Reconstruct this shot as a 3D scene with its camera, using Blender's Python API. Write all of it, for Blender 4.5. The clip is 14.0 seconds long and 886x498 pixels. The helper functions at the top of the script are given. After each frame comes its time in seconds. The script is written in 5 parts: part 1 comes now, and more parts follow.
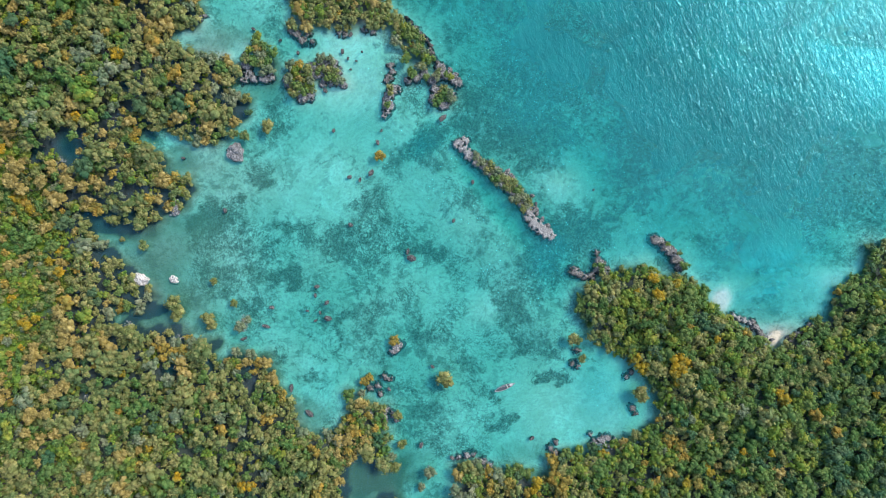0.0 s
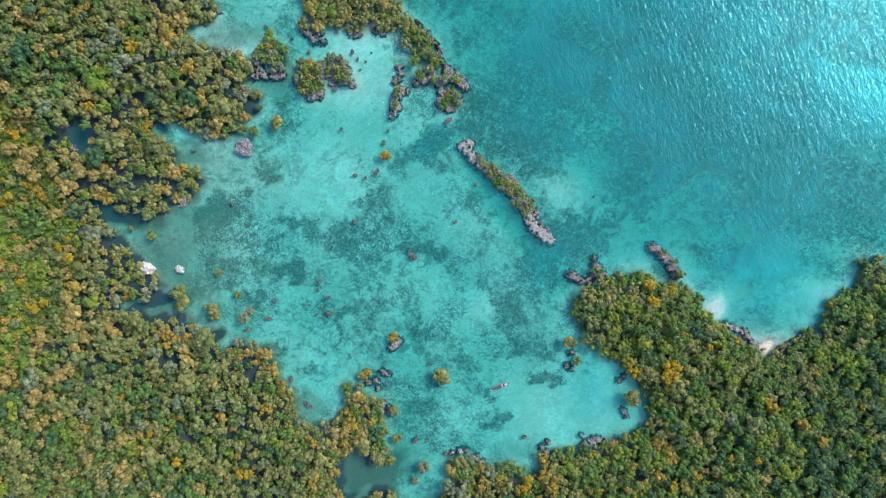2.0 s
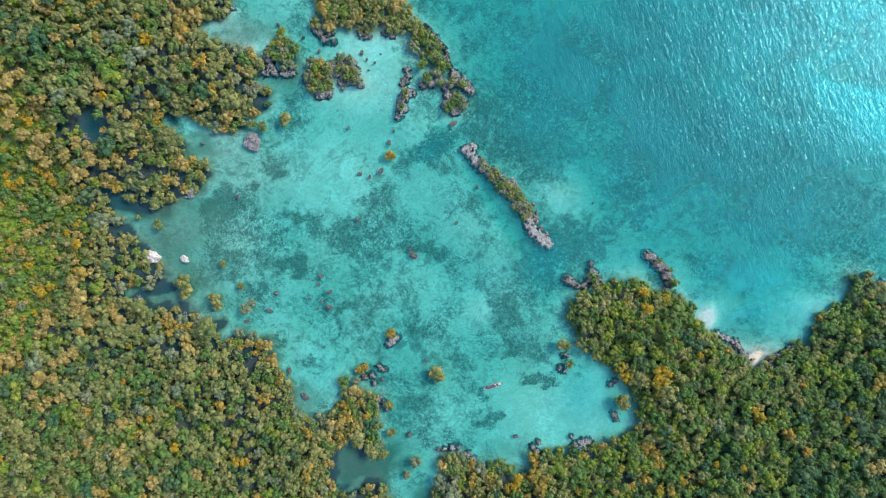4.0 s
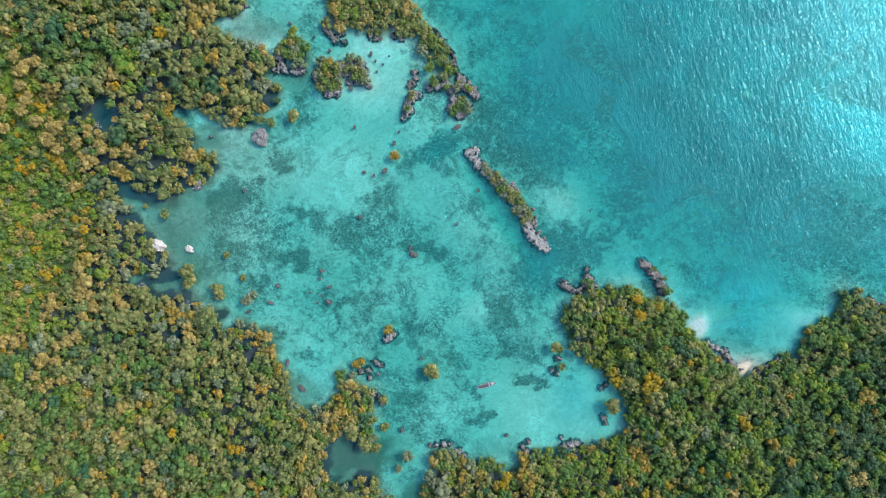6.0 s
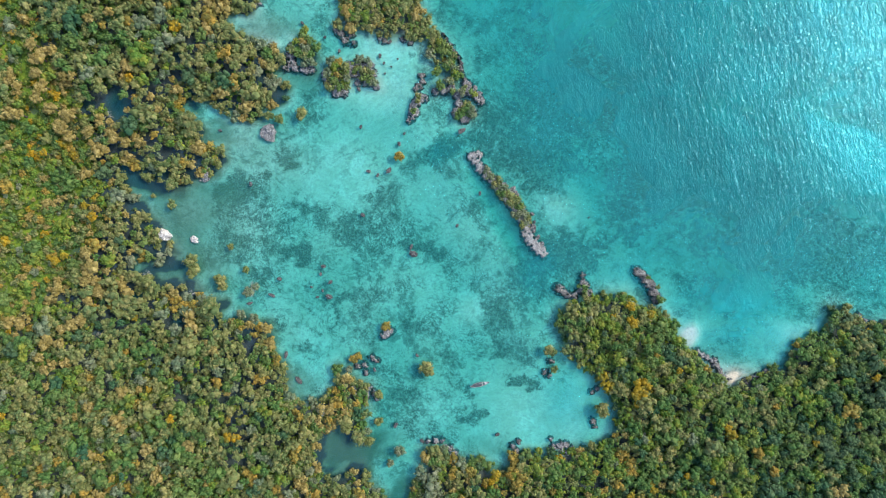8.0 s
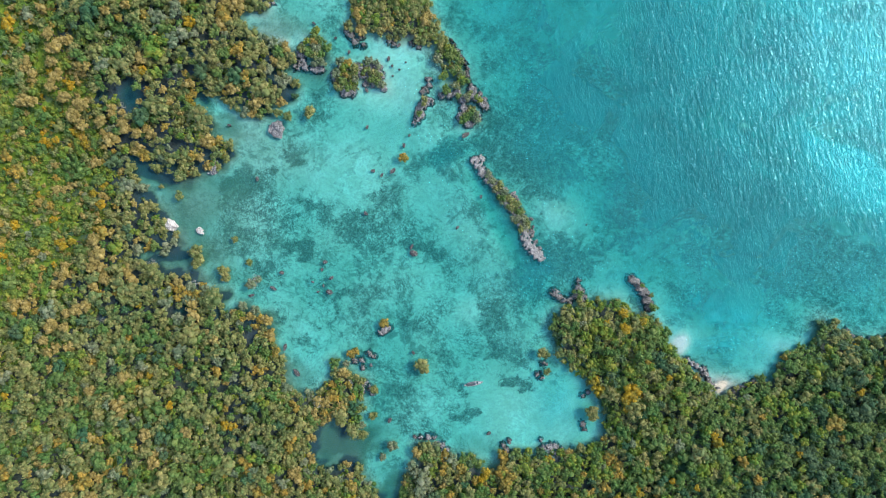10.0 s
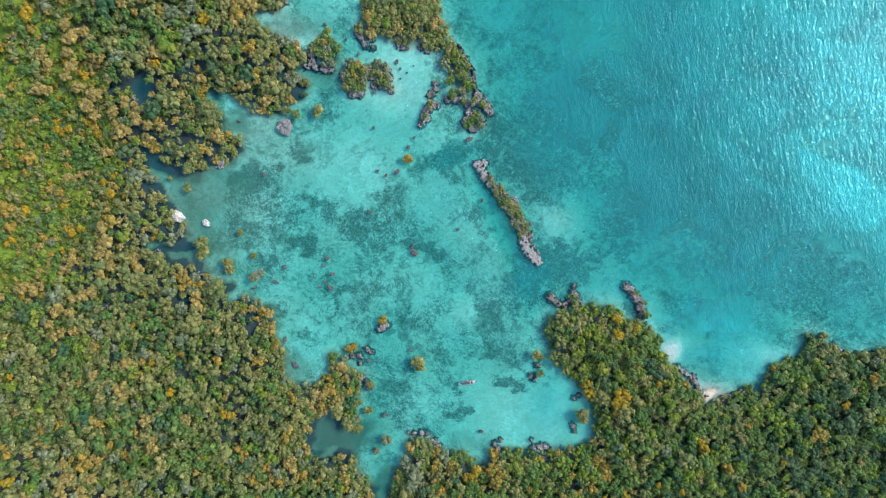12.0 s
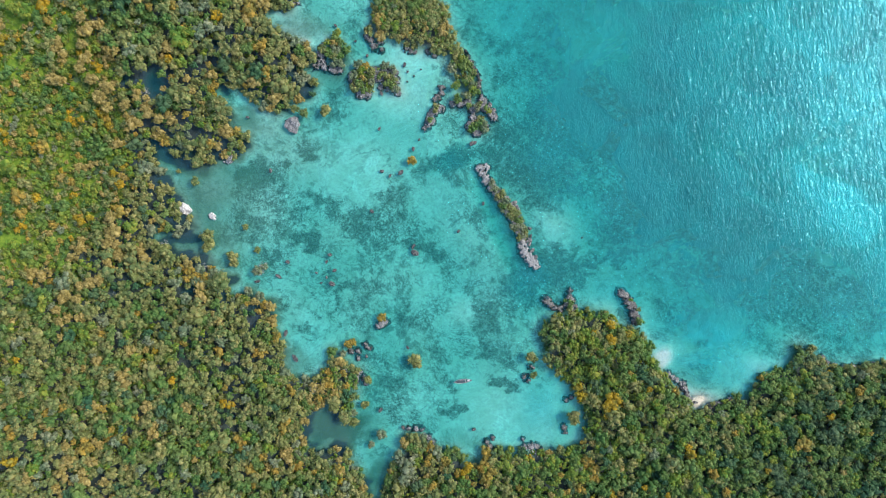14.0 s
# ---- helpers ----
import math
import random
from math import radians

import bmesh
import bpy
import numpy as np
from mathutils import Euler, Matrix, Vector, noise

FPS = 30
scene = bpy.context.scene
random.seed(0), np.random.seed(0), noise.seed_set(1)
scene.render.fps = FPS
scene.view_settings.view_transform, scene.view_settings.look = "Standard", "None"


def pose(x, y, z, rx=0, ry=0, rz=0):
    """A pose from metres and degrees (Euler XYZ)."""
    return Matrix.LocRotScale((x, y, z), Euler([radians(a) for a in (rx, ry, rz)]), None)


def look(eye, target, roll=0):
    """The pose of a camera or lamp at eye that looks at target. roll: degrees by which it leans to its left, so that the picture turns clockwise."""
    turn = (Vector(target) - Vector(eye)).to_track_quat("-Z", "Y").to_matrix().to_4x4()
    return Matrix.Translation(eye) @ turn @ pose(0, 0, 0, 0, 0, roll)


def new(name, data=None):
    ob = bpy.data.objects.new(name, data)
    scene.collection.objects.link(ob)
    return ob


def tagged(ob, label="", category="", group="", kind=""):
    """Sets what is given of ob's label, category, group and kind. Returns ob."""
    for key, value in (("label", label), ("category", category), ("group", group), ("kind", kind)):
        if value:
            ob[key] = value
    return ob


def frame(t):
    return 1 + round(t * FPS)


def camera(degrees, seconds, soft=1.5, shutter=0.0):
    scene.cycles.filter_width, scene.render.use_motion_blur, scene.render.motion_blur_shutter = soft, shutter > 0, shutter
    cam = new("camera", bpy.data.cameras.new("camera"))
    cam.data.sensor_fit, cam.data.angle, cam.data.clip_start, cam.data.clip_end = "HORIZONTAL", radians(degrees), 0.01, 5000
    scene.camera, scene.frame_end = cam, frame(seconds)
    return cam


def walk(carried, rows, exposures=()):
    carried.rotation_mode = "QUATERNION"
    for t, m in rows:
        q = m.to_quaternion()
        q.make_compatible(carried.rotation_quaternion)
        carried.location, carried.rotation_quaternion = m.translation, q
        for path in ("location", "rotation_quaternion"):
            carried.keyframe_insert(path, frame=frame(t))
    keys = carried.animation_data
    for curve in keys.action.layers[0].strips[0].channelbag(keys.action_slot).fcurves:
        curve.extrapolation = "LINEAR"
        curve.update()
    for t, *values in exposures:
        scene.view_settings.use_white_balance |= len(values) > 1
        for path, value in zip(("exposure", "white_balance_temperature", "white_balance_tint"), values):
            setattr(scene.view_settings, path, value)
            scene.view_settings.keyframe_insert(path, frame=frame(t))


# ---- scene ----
LENS = 73.0
cam = camera(LENS, 14.0, soft=1.0)
walk(cam, [
    (0, pose(0.00, 0.00, 158.79, 0.000, 0.000, 0.000)),
    (0.5, pose(-0.05, 0.32, 159.58, -0.110, 0.026, 0.500)),
    (1, pose(-0.08, 0.58, 160.38, -0.199, 0.048, 1.011)),
    (2, pose(-0.13, 0.93, 162.01, -0.320, 0.078, 2.064)),
    (3, pose(-0.15, 1.11, 163.68, -0.374, 0.093, 3.152)),
    (4, pose(-0.15, 1.15, 165.39, -0.377, 0.096, 4.268)),
    (5, pose(-0.14, 1.09, 167.13, -0.343, 0.090, 5.404)),
    (6, pose(-0.12, 0.97, 168.91, -0.284, 0.076, 6.553)),
    (7, pose(-0.11, 0.84, 170.73, -0.214, 0.058, 7.708)),
    (8, pose(-0.11, 0.73, 172.57, -0.148, 0.039, 8.862)),
    (9, pose(-0.12, 0.69, 174.45, -0.099, 0.020, 10.007)),
    (10, pose(-0.16, 0.75, 176.35, -0.081, 0.005, 11.137)),
    (11, pose(-0.23, 0.96, 178.28, -0.107, -0.003, 12.243)),
    (12, pose(-0.35, 1.35, 180.24, -0.192, -0.002, 13.320)),
    (13, pose(-0.51, 1.98, 182.22, -0.349, 0.010, 14.359)),
    (14, pose(-0.73, 2.87, 184.22, -0.591, 0.038, 15.353)),
])

# ---- world and light ----
SUN_AZIMUTH, SUN_HEIGHT = radians(33), radians(43)
world = bpy.data.worlds.new("sky")
scene.world = world
world.use_nodes = True
wn = world.node_tree
sky = wn.nodes.new("ShaderNodeTexSky")
sky.sky_type = "NISHITA"
sky.sun_disc = False
sky.sun_elevation, sky.sun_rotation = SUN_HEIGHT, radians(90) - SUN_AZIMUTH
sky.dust_density, sky.air_density = 1.0, 1.0
wn.nodes["Background"].inputs["Strength"].default_value = 0.15
wn.links.new(sky.outputs["Color"], wn.nodes["Background"].inputs["Color"])

sun = new("sun", bpy.data.lights.new("sun", "SUN"))
sun.data.energy, sun.data.angle, sun.data.color = 1.95, radians(24), (1.0, 0.93, 0.82)
sun_way = Vector((math.cos(SUN_AZIMUTH) * math.cos(SUN_HEIGHT), math.sin(SUN_AZIMUTH) * math.cos(SUN_HEIGHT), math.sin(SUN_HEIGHT)))
sun.matrix_world = look(sun_way * 300, (0, 0, 0))
scene.view_settings.exposure = 1.28


# ---- materials ----
class Nodes:
    """A short way to write node materials."""

    def __init__(self, name):
        self.mat = bpy.data.materials.new(name)
        self.mat.use_nodes = True
        self.tree = self.mat.node_tree
        self.bsdf = self.tree.nodes["Principled BSDF"]
        self.out = self.tree.nodes["Material Output"]

    def add(self, kind, links=None, **settings):
        node = self.tree.nodes.new("ShaderNode" + kind)
        for key, value in settings.items():
            setattr(node, key, value)
        for socket, value in (links or {}).items():
            self.put(node, socket, value)
        return node

    def put(self, node, socket, value):
        if isinstance(value, bpy.types.NodeSocket):
            self.tree.links.new(value, node.inputs[socket])
        else:
            node.inputs[socket].default_value = value

    def math(self, op, a, b=0.0, clamp=False):
        return self.add("Math", {0: a, 1: b}, operation=op, use_clamp=clamp).outputs[0]

    def mix(self, fac, a, b, blend="MIX"):
        node = self.add("Mix", {0: fac}, data_type="RGBA", blend_type=blend)
        self.put(node, 6, a if isinstance(a, bpy.types.NodeSocket) else (*a, 1))
        self.put(node, 7, b if isinstance(b, bpy.types.NodeSocket) else (*b, 1))
        return node.outputs[2]

    def step(self, value, low, high):
        node = self.add("MapRange", {0: value, 1: low, 2: high}, interpolation_type="SMOOTHSTEP")
        return node.outputs[0]

    def attribute(self, name):
        return self.add("Attribute", attribute_name=name).outputs["Fac"]

    def noise(self, vector, scale, detail=3.0, rough=0.55, warp=0.0):
        return self.add("TexNoise", {"Vector": vector, "Scale": scale, "Detail": detail, "Roughness": rough, "Distortion": warp}).outputs["Fac"]

    def place(self):
        return self.add("NewGeometry").outputs["Position"]

    def bump(self, height, strength, distance):
        return self.add("Bump", {"Height": height, "Strength": strength, "Distance": distance}).outputs["Normal"]


def leaf_material(name, low, high, third, fresh=0.43, blend=0.26):
    """Foliage: two leaf colours by plant, a third by twig, some light let through."""
    m = Nodes(name)
    info = m.add("ObjectInfo").outputs["Random"]
    tint = m.math("FRACT", m.math("ADD", info, m.attribute("tint")))
    island = m.add("NewGeometry").outputs["Random Per Island"]
    lobe = m.attribute("lobe")
    where = m.place()
    colour = m.mix(tint, low, high)
    young = m.math("ADD", m.noise(where, 0.55, 2.0), m.math("MULTIPLY", m.math("SUBTRACT", lobe, 0.5), 0.34))
    colour = m.mix(m.step(young, 0.44, 0.70), colour, third)
    stand = m.mix(m.step(m.noise(where, 0.11, 3.0, 0.6), 0.40, 0.62), (0.070, 0.180, 0.040), (0.225, 0.245, 0.075))
    colour = m.mix(blend, colour, stand)
    grain = m.step(m.noise(where, 4.2, 3.0, 0.7), 0.3, 0.7)
    bright = m.math("MULTIPLY", m.math("ADD", 0.64, m.math("ADD", m.math("MULTIPLY", island, 0.36), m.math("MULTIPLY", lobe, 0.36))), m.math("ADD", 0.78, m.math("MULTIPLY", grain, 0.46)))
    colour = m.mix(1.0, colour, m.add("CombineColor", {0: bright, 1: bright, 2: bright}).outputs[0], "MULTIPLY")
    m.put(m.bsdf, "Base Color", colour)
    m.put(m.bsdf, "Roughness", 0.62)
    m.put(m.bsdf, "Normal", m.bump(grain, 0.3, 0.2))
    m.put(m.bsdf, "Specular IOR Level", 0.25)
    through_leaf = m.add("BsdfTranslucent", {"Color": colour})
    mixed = m.add("MixShader", {0: fresh, 1: m.bsdf.outputs[0], 2: through_leaf.outputs[0]})
    m.tree.links.new(mixed.outputs[0], m.out.inputs[0])
    return m.mat


def bark_material():
    m = Nodes("bark")
    where = m.place()
    grain = m.noise(where, 6.0, 5.0)
    m.put(m.bsdf, "Base Color", m.mix(grain, (0.035, 0.028, 0.022), (0.12, 0.10, 0.085)))
    m.put(m.bsdf, "Roughness", 0.9)
    m.put(m.bsdf, "Normal", m.bump(grain, 0.5, 0.05))
    return m.mat


def rock_material(name, dark, mid, pale, rough=0.9, scale=1.0):
    """Pitted limestone or coral rock, weathered in patches, with dark pits."""
    m = Nodes(name)
    where = m.place()
    broad = m.noise(where, 0.55 * scale, 4.0, 0.6)
    fine = m.noise(where, 3.2 * scale, 6.0, 0.7)
    pits = m.add("TexVoronoi", {"Vector": where, "Scale": 1.7 * scale, "Randomness": 1.0}).outputs["Distance"]
    colour = m.mix(m.step(broad, 0.36, 0.64), mid, pale)
    colour = m.mix(m.step(fine, 0.62, 0.42), colour, dark)
    colour = m.mix(m.math("MULTIPLY", m.step(pits, 0.24, 0.08), 0.8), colour, dark)
    m.put(m.bsdf, "Base Color", colour)
    m.put(m.bsdf, "Roughness", rough)
    height = m.math("ADD", fine, m.math("MULTIPLY", pits, 0.8))
    m.put(m.bsdf, "Normal", m.bump(height, 0.9, 0.25))
    return m.mat


def seabed_material():
    """Coral sand with sea grass and rubble (weed), silt, and the soil and litter of the dry ground (soil), by cover."""
    m = Nodes("seabed")
    where = m.place()
    weed, silt, soil, grass, damp = (m.attribute(n) for n in ("weed", "silt", "soil", "grass", "beach"))
    broad = m.noise(where, 0.045, 5.0, 0.6, 0.6)
    patch = m.noise(where, 0.14, 6.0, 0.66, 0.7)
    speck = m.noise(where, 0.62, 4.0, 0.62, 0.8)
    fleck = m.noise(where, 1.7, 3.0, 0.6, 0.4)
    sand = m.mix(m.step(broad, 0.3, 0.7), (0.76, 0.73, 0.63), (0.92, 0.89, 0.81))
    sand = m.mix(m.math("MULTIPLY", m.step(patch, 0.49, 0.53), 0.22), sand, (0.52, 0.51, 0.43))
    pan = m.noise(where, 0.085, 6.0, 0.58, 2.2)
    sand = m.mix(m.math("MULTIPLY", m.step(pan, 0.49, 0.535), 0.24), sand, (0.47, 0.52, 0.38))
    sand = m.mix(m.math("MULTIPLY", m.step(m.math("ABSOLUTE", m.math("SUBTRACT", pan, 0.44)), 0.014, 0.004), 0.30), sand, (0.34, 0.38, 0.30))
    sand = m.mix(m.math("MULTIPLY", m.step(speck, 0.46, 0.60), 0.18), sand, (0.42, 0.42, 0.36))
    sand = m.mix(m.math("MULTIPLY", m.step(fleck, 0.50, 0.62), 0.26), sand, (0.34, 0.33, 0.28))
    sand = m.mix(m.math("MULTIPLY", damp, 0.9), sand, m.mix(fleck, (0.34, 0.29, 0.20), (0.60, 0.53, 0.40)))
    cover = m.math("ADD", m.math("MULTIPLY", patch, 0.44), m.math("ADD", m.math("MULTIPLY", speck, 0.30), m.math("MULTIPLY", fleck, 0.26)))
    cover = m.math("ADD", cover, m.math("MULTIPLY", m.math("SUBTRACT", weed, 0.5), 0.33))
    cover = m.step(cover, 0.475, 0.555)
    tuft = m.noise(where, 1.05, 4.0, 0.7, 0.5)
    green = m.mix(m.step(tuft, 0.44, 0.56), (0.26, 0.275, 0.235), (0.018, 0.03, 0.032))
    # crisp-edged mats, a net of rubble and small coral heads in the weedy parts, dark rims round the pans
    grown = m.step(m.math("ADD", m.math("MULTIPLY", weed, 0.55), m.math("MULTIPLY", m.math("ADD", patch, broad), 0.5)), 0.66, 0.80)
    bend = m.add("TexNoise", {"Vector": where, "Scale": 0.42, "Detail": 4.0, "Roughness": 0.6}).outputs["Color"]
    bent = m.add("VectorMath", {0: bend, 1: (3.4, 3.4, 0.0), 2: where}, operation="MULTIPLY_ADD").outputs[0]
    large = m.add("SeparateColor", {0: m.add("TexVoronoi", {"Vector": bent, "Scale": 0.24}).outputs["Color"]}).outputs[0]
    small = m.add("SeparateColor", {0: m.add("TexVoronoi", {"Vector": bent, "Scale": 1.0}).outputs["Color"]}).outputs[0]
    mat = m.math("ADD", m.math("MULTIPLY", large, 0.26), m.math("ADD", m.math("MULTIPLY", small, 0.34), m.math("MULTIPLY", patch, 0.80)))
    mat = m.math("ADD", mat, m.math("MULTIPLY", m.math("SUBTRACT", weed, 0.42), 0.60))
    mats = m.math("ADD", m.step(mat, 0.71, 0.725), m.step(mat, 0.84, 0.855))
    net = m.step(m.math("ABSOLUTE", m.math("SUBTRACT", m.noise(where, 1.1, 3.0, 0.6, 0.8), 0.5)), 0.055, 0.025)
    heads = m.step(m.add("TexVoronoi", {"Vector": where, "Scale": 1.5, "Randomness": 1.0}).outputs["Distance"], m.math("MULTIPLY", m.noise(where, 0.4, 2.0), 0.75), 0.14)
    holes = m.step(m.noise(where, 1.35, 3.0, 0.6, 0.5), 0.50, 0.60)
    rim = m.step(m.math("ABSOLUTE", m.math("SUBTRACT", m.noise(where, 0.16, 5.0, 0.62, 1.9), 0.52)), 0.015, 0.004)
    sand = m.mix(m.math("MULTIPLY", mats, 0.29), sand, (0.15, 0.20, 0.175))
    cover = m.math("MULTIPLY", cover, m.math("SUBTRACT", 1.0, m.math("MULTIPLY", holes, 0.6)))
    colour = m.mix(m.math("MULTIPLY", cover, 0.34), sand, green)
    colour = m.mix(m.math("MULTIPLY", m.math("MULTIPLY", net, grown), 0.66), colour, (0.08, 0.10, 0.09))
    colour = m.mix(m.math("MULTIPLY", m.math("MULTIPLY", heads, grown), 0.50), colour, (0.06, 0.075, 0.07))
    colour = m.mix(m.math("MULTIPLY", m.math("MULTIPLY", rim, m.step(weed, 0.1, 0.5)), 0.70), colour, (0.10, 0.13, 0.115))
    colour = m.mix(m.math("MULTIPLY", silt, 1.15, True), colour, m.mix(patch, (0.14, 0.15, 0.115), (0.29, 0.295, 0.215)))
    # dark mud, its blue-grey lifted to hold sky sheen and haze
    colour = m.mix(m.step(silt, 0.76, 1.0), colour, m.mix(patch, (0.060, 0.070, 0.088), (0.120, 0.128, 0.138)))
    # soil, tinted bluish and paler for the sky's sheen in the gaps
    earth = m.mix(speck, (0.042, 0.058, 0.064), (0.080, 0.110, 0.088))
    turf = m.mix(m.step(speck, 0.3, 0.7), (0.085, 0.17, 0.022), (0.20, 0.28, 0.035))
    dry = m.mix(m.step(m.math("ADD", grass, m.math("MULTIPLY", m.math("SUBTRACT", patch, 0.5), 1.2)), 0.35, 0.65), earth, turf)
    colour = m.mix(soil, colour, dry)
    m.put(m.bsdf, "Base Color", colour)
    m.put(m.bsdf, "Roughness", 0.95)
    m.put(m.bsdf, "Specular IOR Level", 0.1)
    m.put(m.bsdf, "Normal", m.bump(m.math("ADD", m.math("MULTIPLY", speck, cover), fleck), 0.5, 0.15))
    return m.mat


def water_material():
    """Clear tropical water: red light is lost with depth, fine silt scatters blue-green, the surface mirrors sky and sun."""
    m = Nodes("water")
    m.tree.nodes.remove(m.bsdf)
    depth, chop = m.attribute("depth"), m.attribute("chop")
    where = m.place()
    far = m.math("MULTIPLY", depth, -1.0)
    tint = m.add("CombineColor", {n: m.math("EXPONENT", m.math("MULTIPLY", far, k)) for n, k in enumerate((0.72, 0.100, 0.150))}).outputs[0]
    turned = m.add("Mapping", {"Vector": where, "Rotation": (0, 0, radians(-110))}).outputs[0]
    turned = m.add("Mapping", {"Vector": turned, "Scale": (0.42, 1.0, 1.0)}).outputs[0]
    waves = m.noise(turned, 2.7, 3.0, 0.62, 0.15)
    swell = m.noise(turned, 0.75, 1.0, 0.5, 0.3)
    sharp = m.math("POWER", m.math("SUBTRACT", 1.0, m.math("ABSOLUTE", m.math("MULTIPLY", m.math("SUBTRACT", waves, 0.5), 3.0))), 1.5)
    height = m.math("ADD", m.math("MULTIPLY", waves, 1.0), m.math("ADD", m.math("MULTIPLY", sharp, 0.24), m.math("MULTIPLY", swell, 0.7)))
    ripple = m.bump(m.math("MULTIPLY", height, chop), 1.0, 0.30)
    shade = m.bump(m.math("MULTIPLY", height, chop), 1.0, 1.25)
    clear = m.add("BsdfTransparent", {"Color": tint})
    milk = m.add("BsdfDiffuse", {"Color": (0.015, 0.190, 0.208, 1), "Normal": shade})
    murk = m.math("SUBTRACT", 1.0, m.math("EXPONENT", m.math("MULTIPLY", m.math("MINIMUM", m.math("ADD", far, 0.9), 0.0), 0.30)))
    body = m.add("MixShader", {0: murk, 1: clear.outputs[0], 2: milk.outputs[0]})
    # pale silt raised by the surf, thinned offshore to stand in for wave glints
    pale_scatter = m.add("BsdfDiffuse", {"Color": (0.022, 0.42, 0.432, 1), "Normal": shade})
    silt_glint = m.math("MULTIPLY", m.attribute("silt_glint"), m.math("ADD", 0.25, m.math("MULTIPLY", m.step(m.noise(where, 0.06, 6.0, 0.62, 0.8), 0.32, 0.66), 1.5)), True)
    body = m.add("MixShader", {0: silt_glint, 1: body.outputs[0], 2: pale_scatter.outputs[0]})
    gloss = m.add("BsdfGlossy", {"Color": (0.27, 0.77, 1, 1), "Roughness": 0.12, "Normal": ripple})
    fresnel = m.add("Fresnel", {"IOR": 1.33, "Normal": ripple}).outputs[0]
    mixed = m.add("MixShader", {0: fresnel, 1: body.outputs[0], 2: gloss.outputs[0]})
    m.tree.links.new(mixed.outputs[0], m.out.inputs[0])
    return m.mat


def plain_material(name, low, high, rough=0.7, scale=4.0):
    m = Nodes(name)
    grain = m.noise(m.place(), scale, 5.0, 0.65)
    m.put(m.bsdf, "Base Color", m.mix(grain, low, high))
    m.put(m.bsdf, "Roughness", rough)
    m.put(m.bsdf, "Normal", m.bump(grain, 0.4, 0.03))
    return m.mat


BARK = bark_material()
LEAVES = {
    "olive": leaf_material("olive_leaves", (0.235, 0.243, 0.077), (0.150, 0.206, 0.079), (0.335, 0.290, 0.110)),
    "green": leaf_material("green_leaves", (0.072, 0.172, 0.046), (0.110, 0.207, 0.050), (0.168, 0.234, 0.062)),
    "dark": leaf_material("dark_leaves", (0.030, 0.104, 0.063), (0.050, 0.128, 0.067), (0.078, 0.148, 0.072)),
    "grey": leaf_material("grey_leaves", (0.205, 0.246, 0.151), (0.160, 0.210, 0.130), (0.275, 0.285, 0.191)),
    "tan": leaf_material("tan_leaves", (0.360, 0.270, 0.074), (0.300, 0.246, 0.078), (0.42, 0.328, 0.118), blend=0.04),
    "gold": leaf_material("gold_leaves", (0.50, 0.31, 0.015), (0.37, 0.28, 0.02), (0.26, 0.225, 0.04), blend=0.04),
    "yellow": leaf_material("yellow_leaves", (0.33, 0.25, 0.050), (0.26, 0.228, 0.054), (0.41, 0.268, 0.050), blend=0.04),
    "lime": leaf_material("lime_leaves", (0.175, 0.265, 0.028), (0.110, 0.222, 0.032), (0.280, 0.290, 0.036)),
}
KINDS = list(LEAVES)
CORAL = rock_material("coral_limestone", (0.045, 0.043, 0.040), (0.172, 0.165, 0.152), (0.33, 0.318, 0.295), 0.9, 1.5)
PALE_ROCK = rock_material("pale_limestone", (0.13, 0.128, 0.12), (0.28, 0.275, 0.26), (0.44, 0.432, 0.41), 0.9, 1.8)
WHITE_ROCK = rock_material("white_limestone", (0.30, 0.27, 0.24), (0.50, 0.46, 0.41), (0.64, 0.60, 0.55))
LILAC_ROCK = rock_material("grey_limestone", (0.058, 0.057, 0.056), (0.215, 0.212, 0.208), (0.40, 0.393, 0.382), 0.9, 1.4)
RUST_ROCK = rock_material("rusty_rock", (0.030, 0.030, 0.031), (0.100, 0.096, 0.092), (0.25, 0.226, 0.202), 0.8, 3.0)
SEABED, WATER = seabed_material(), water_material()

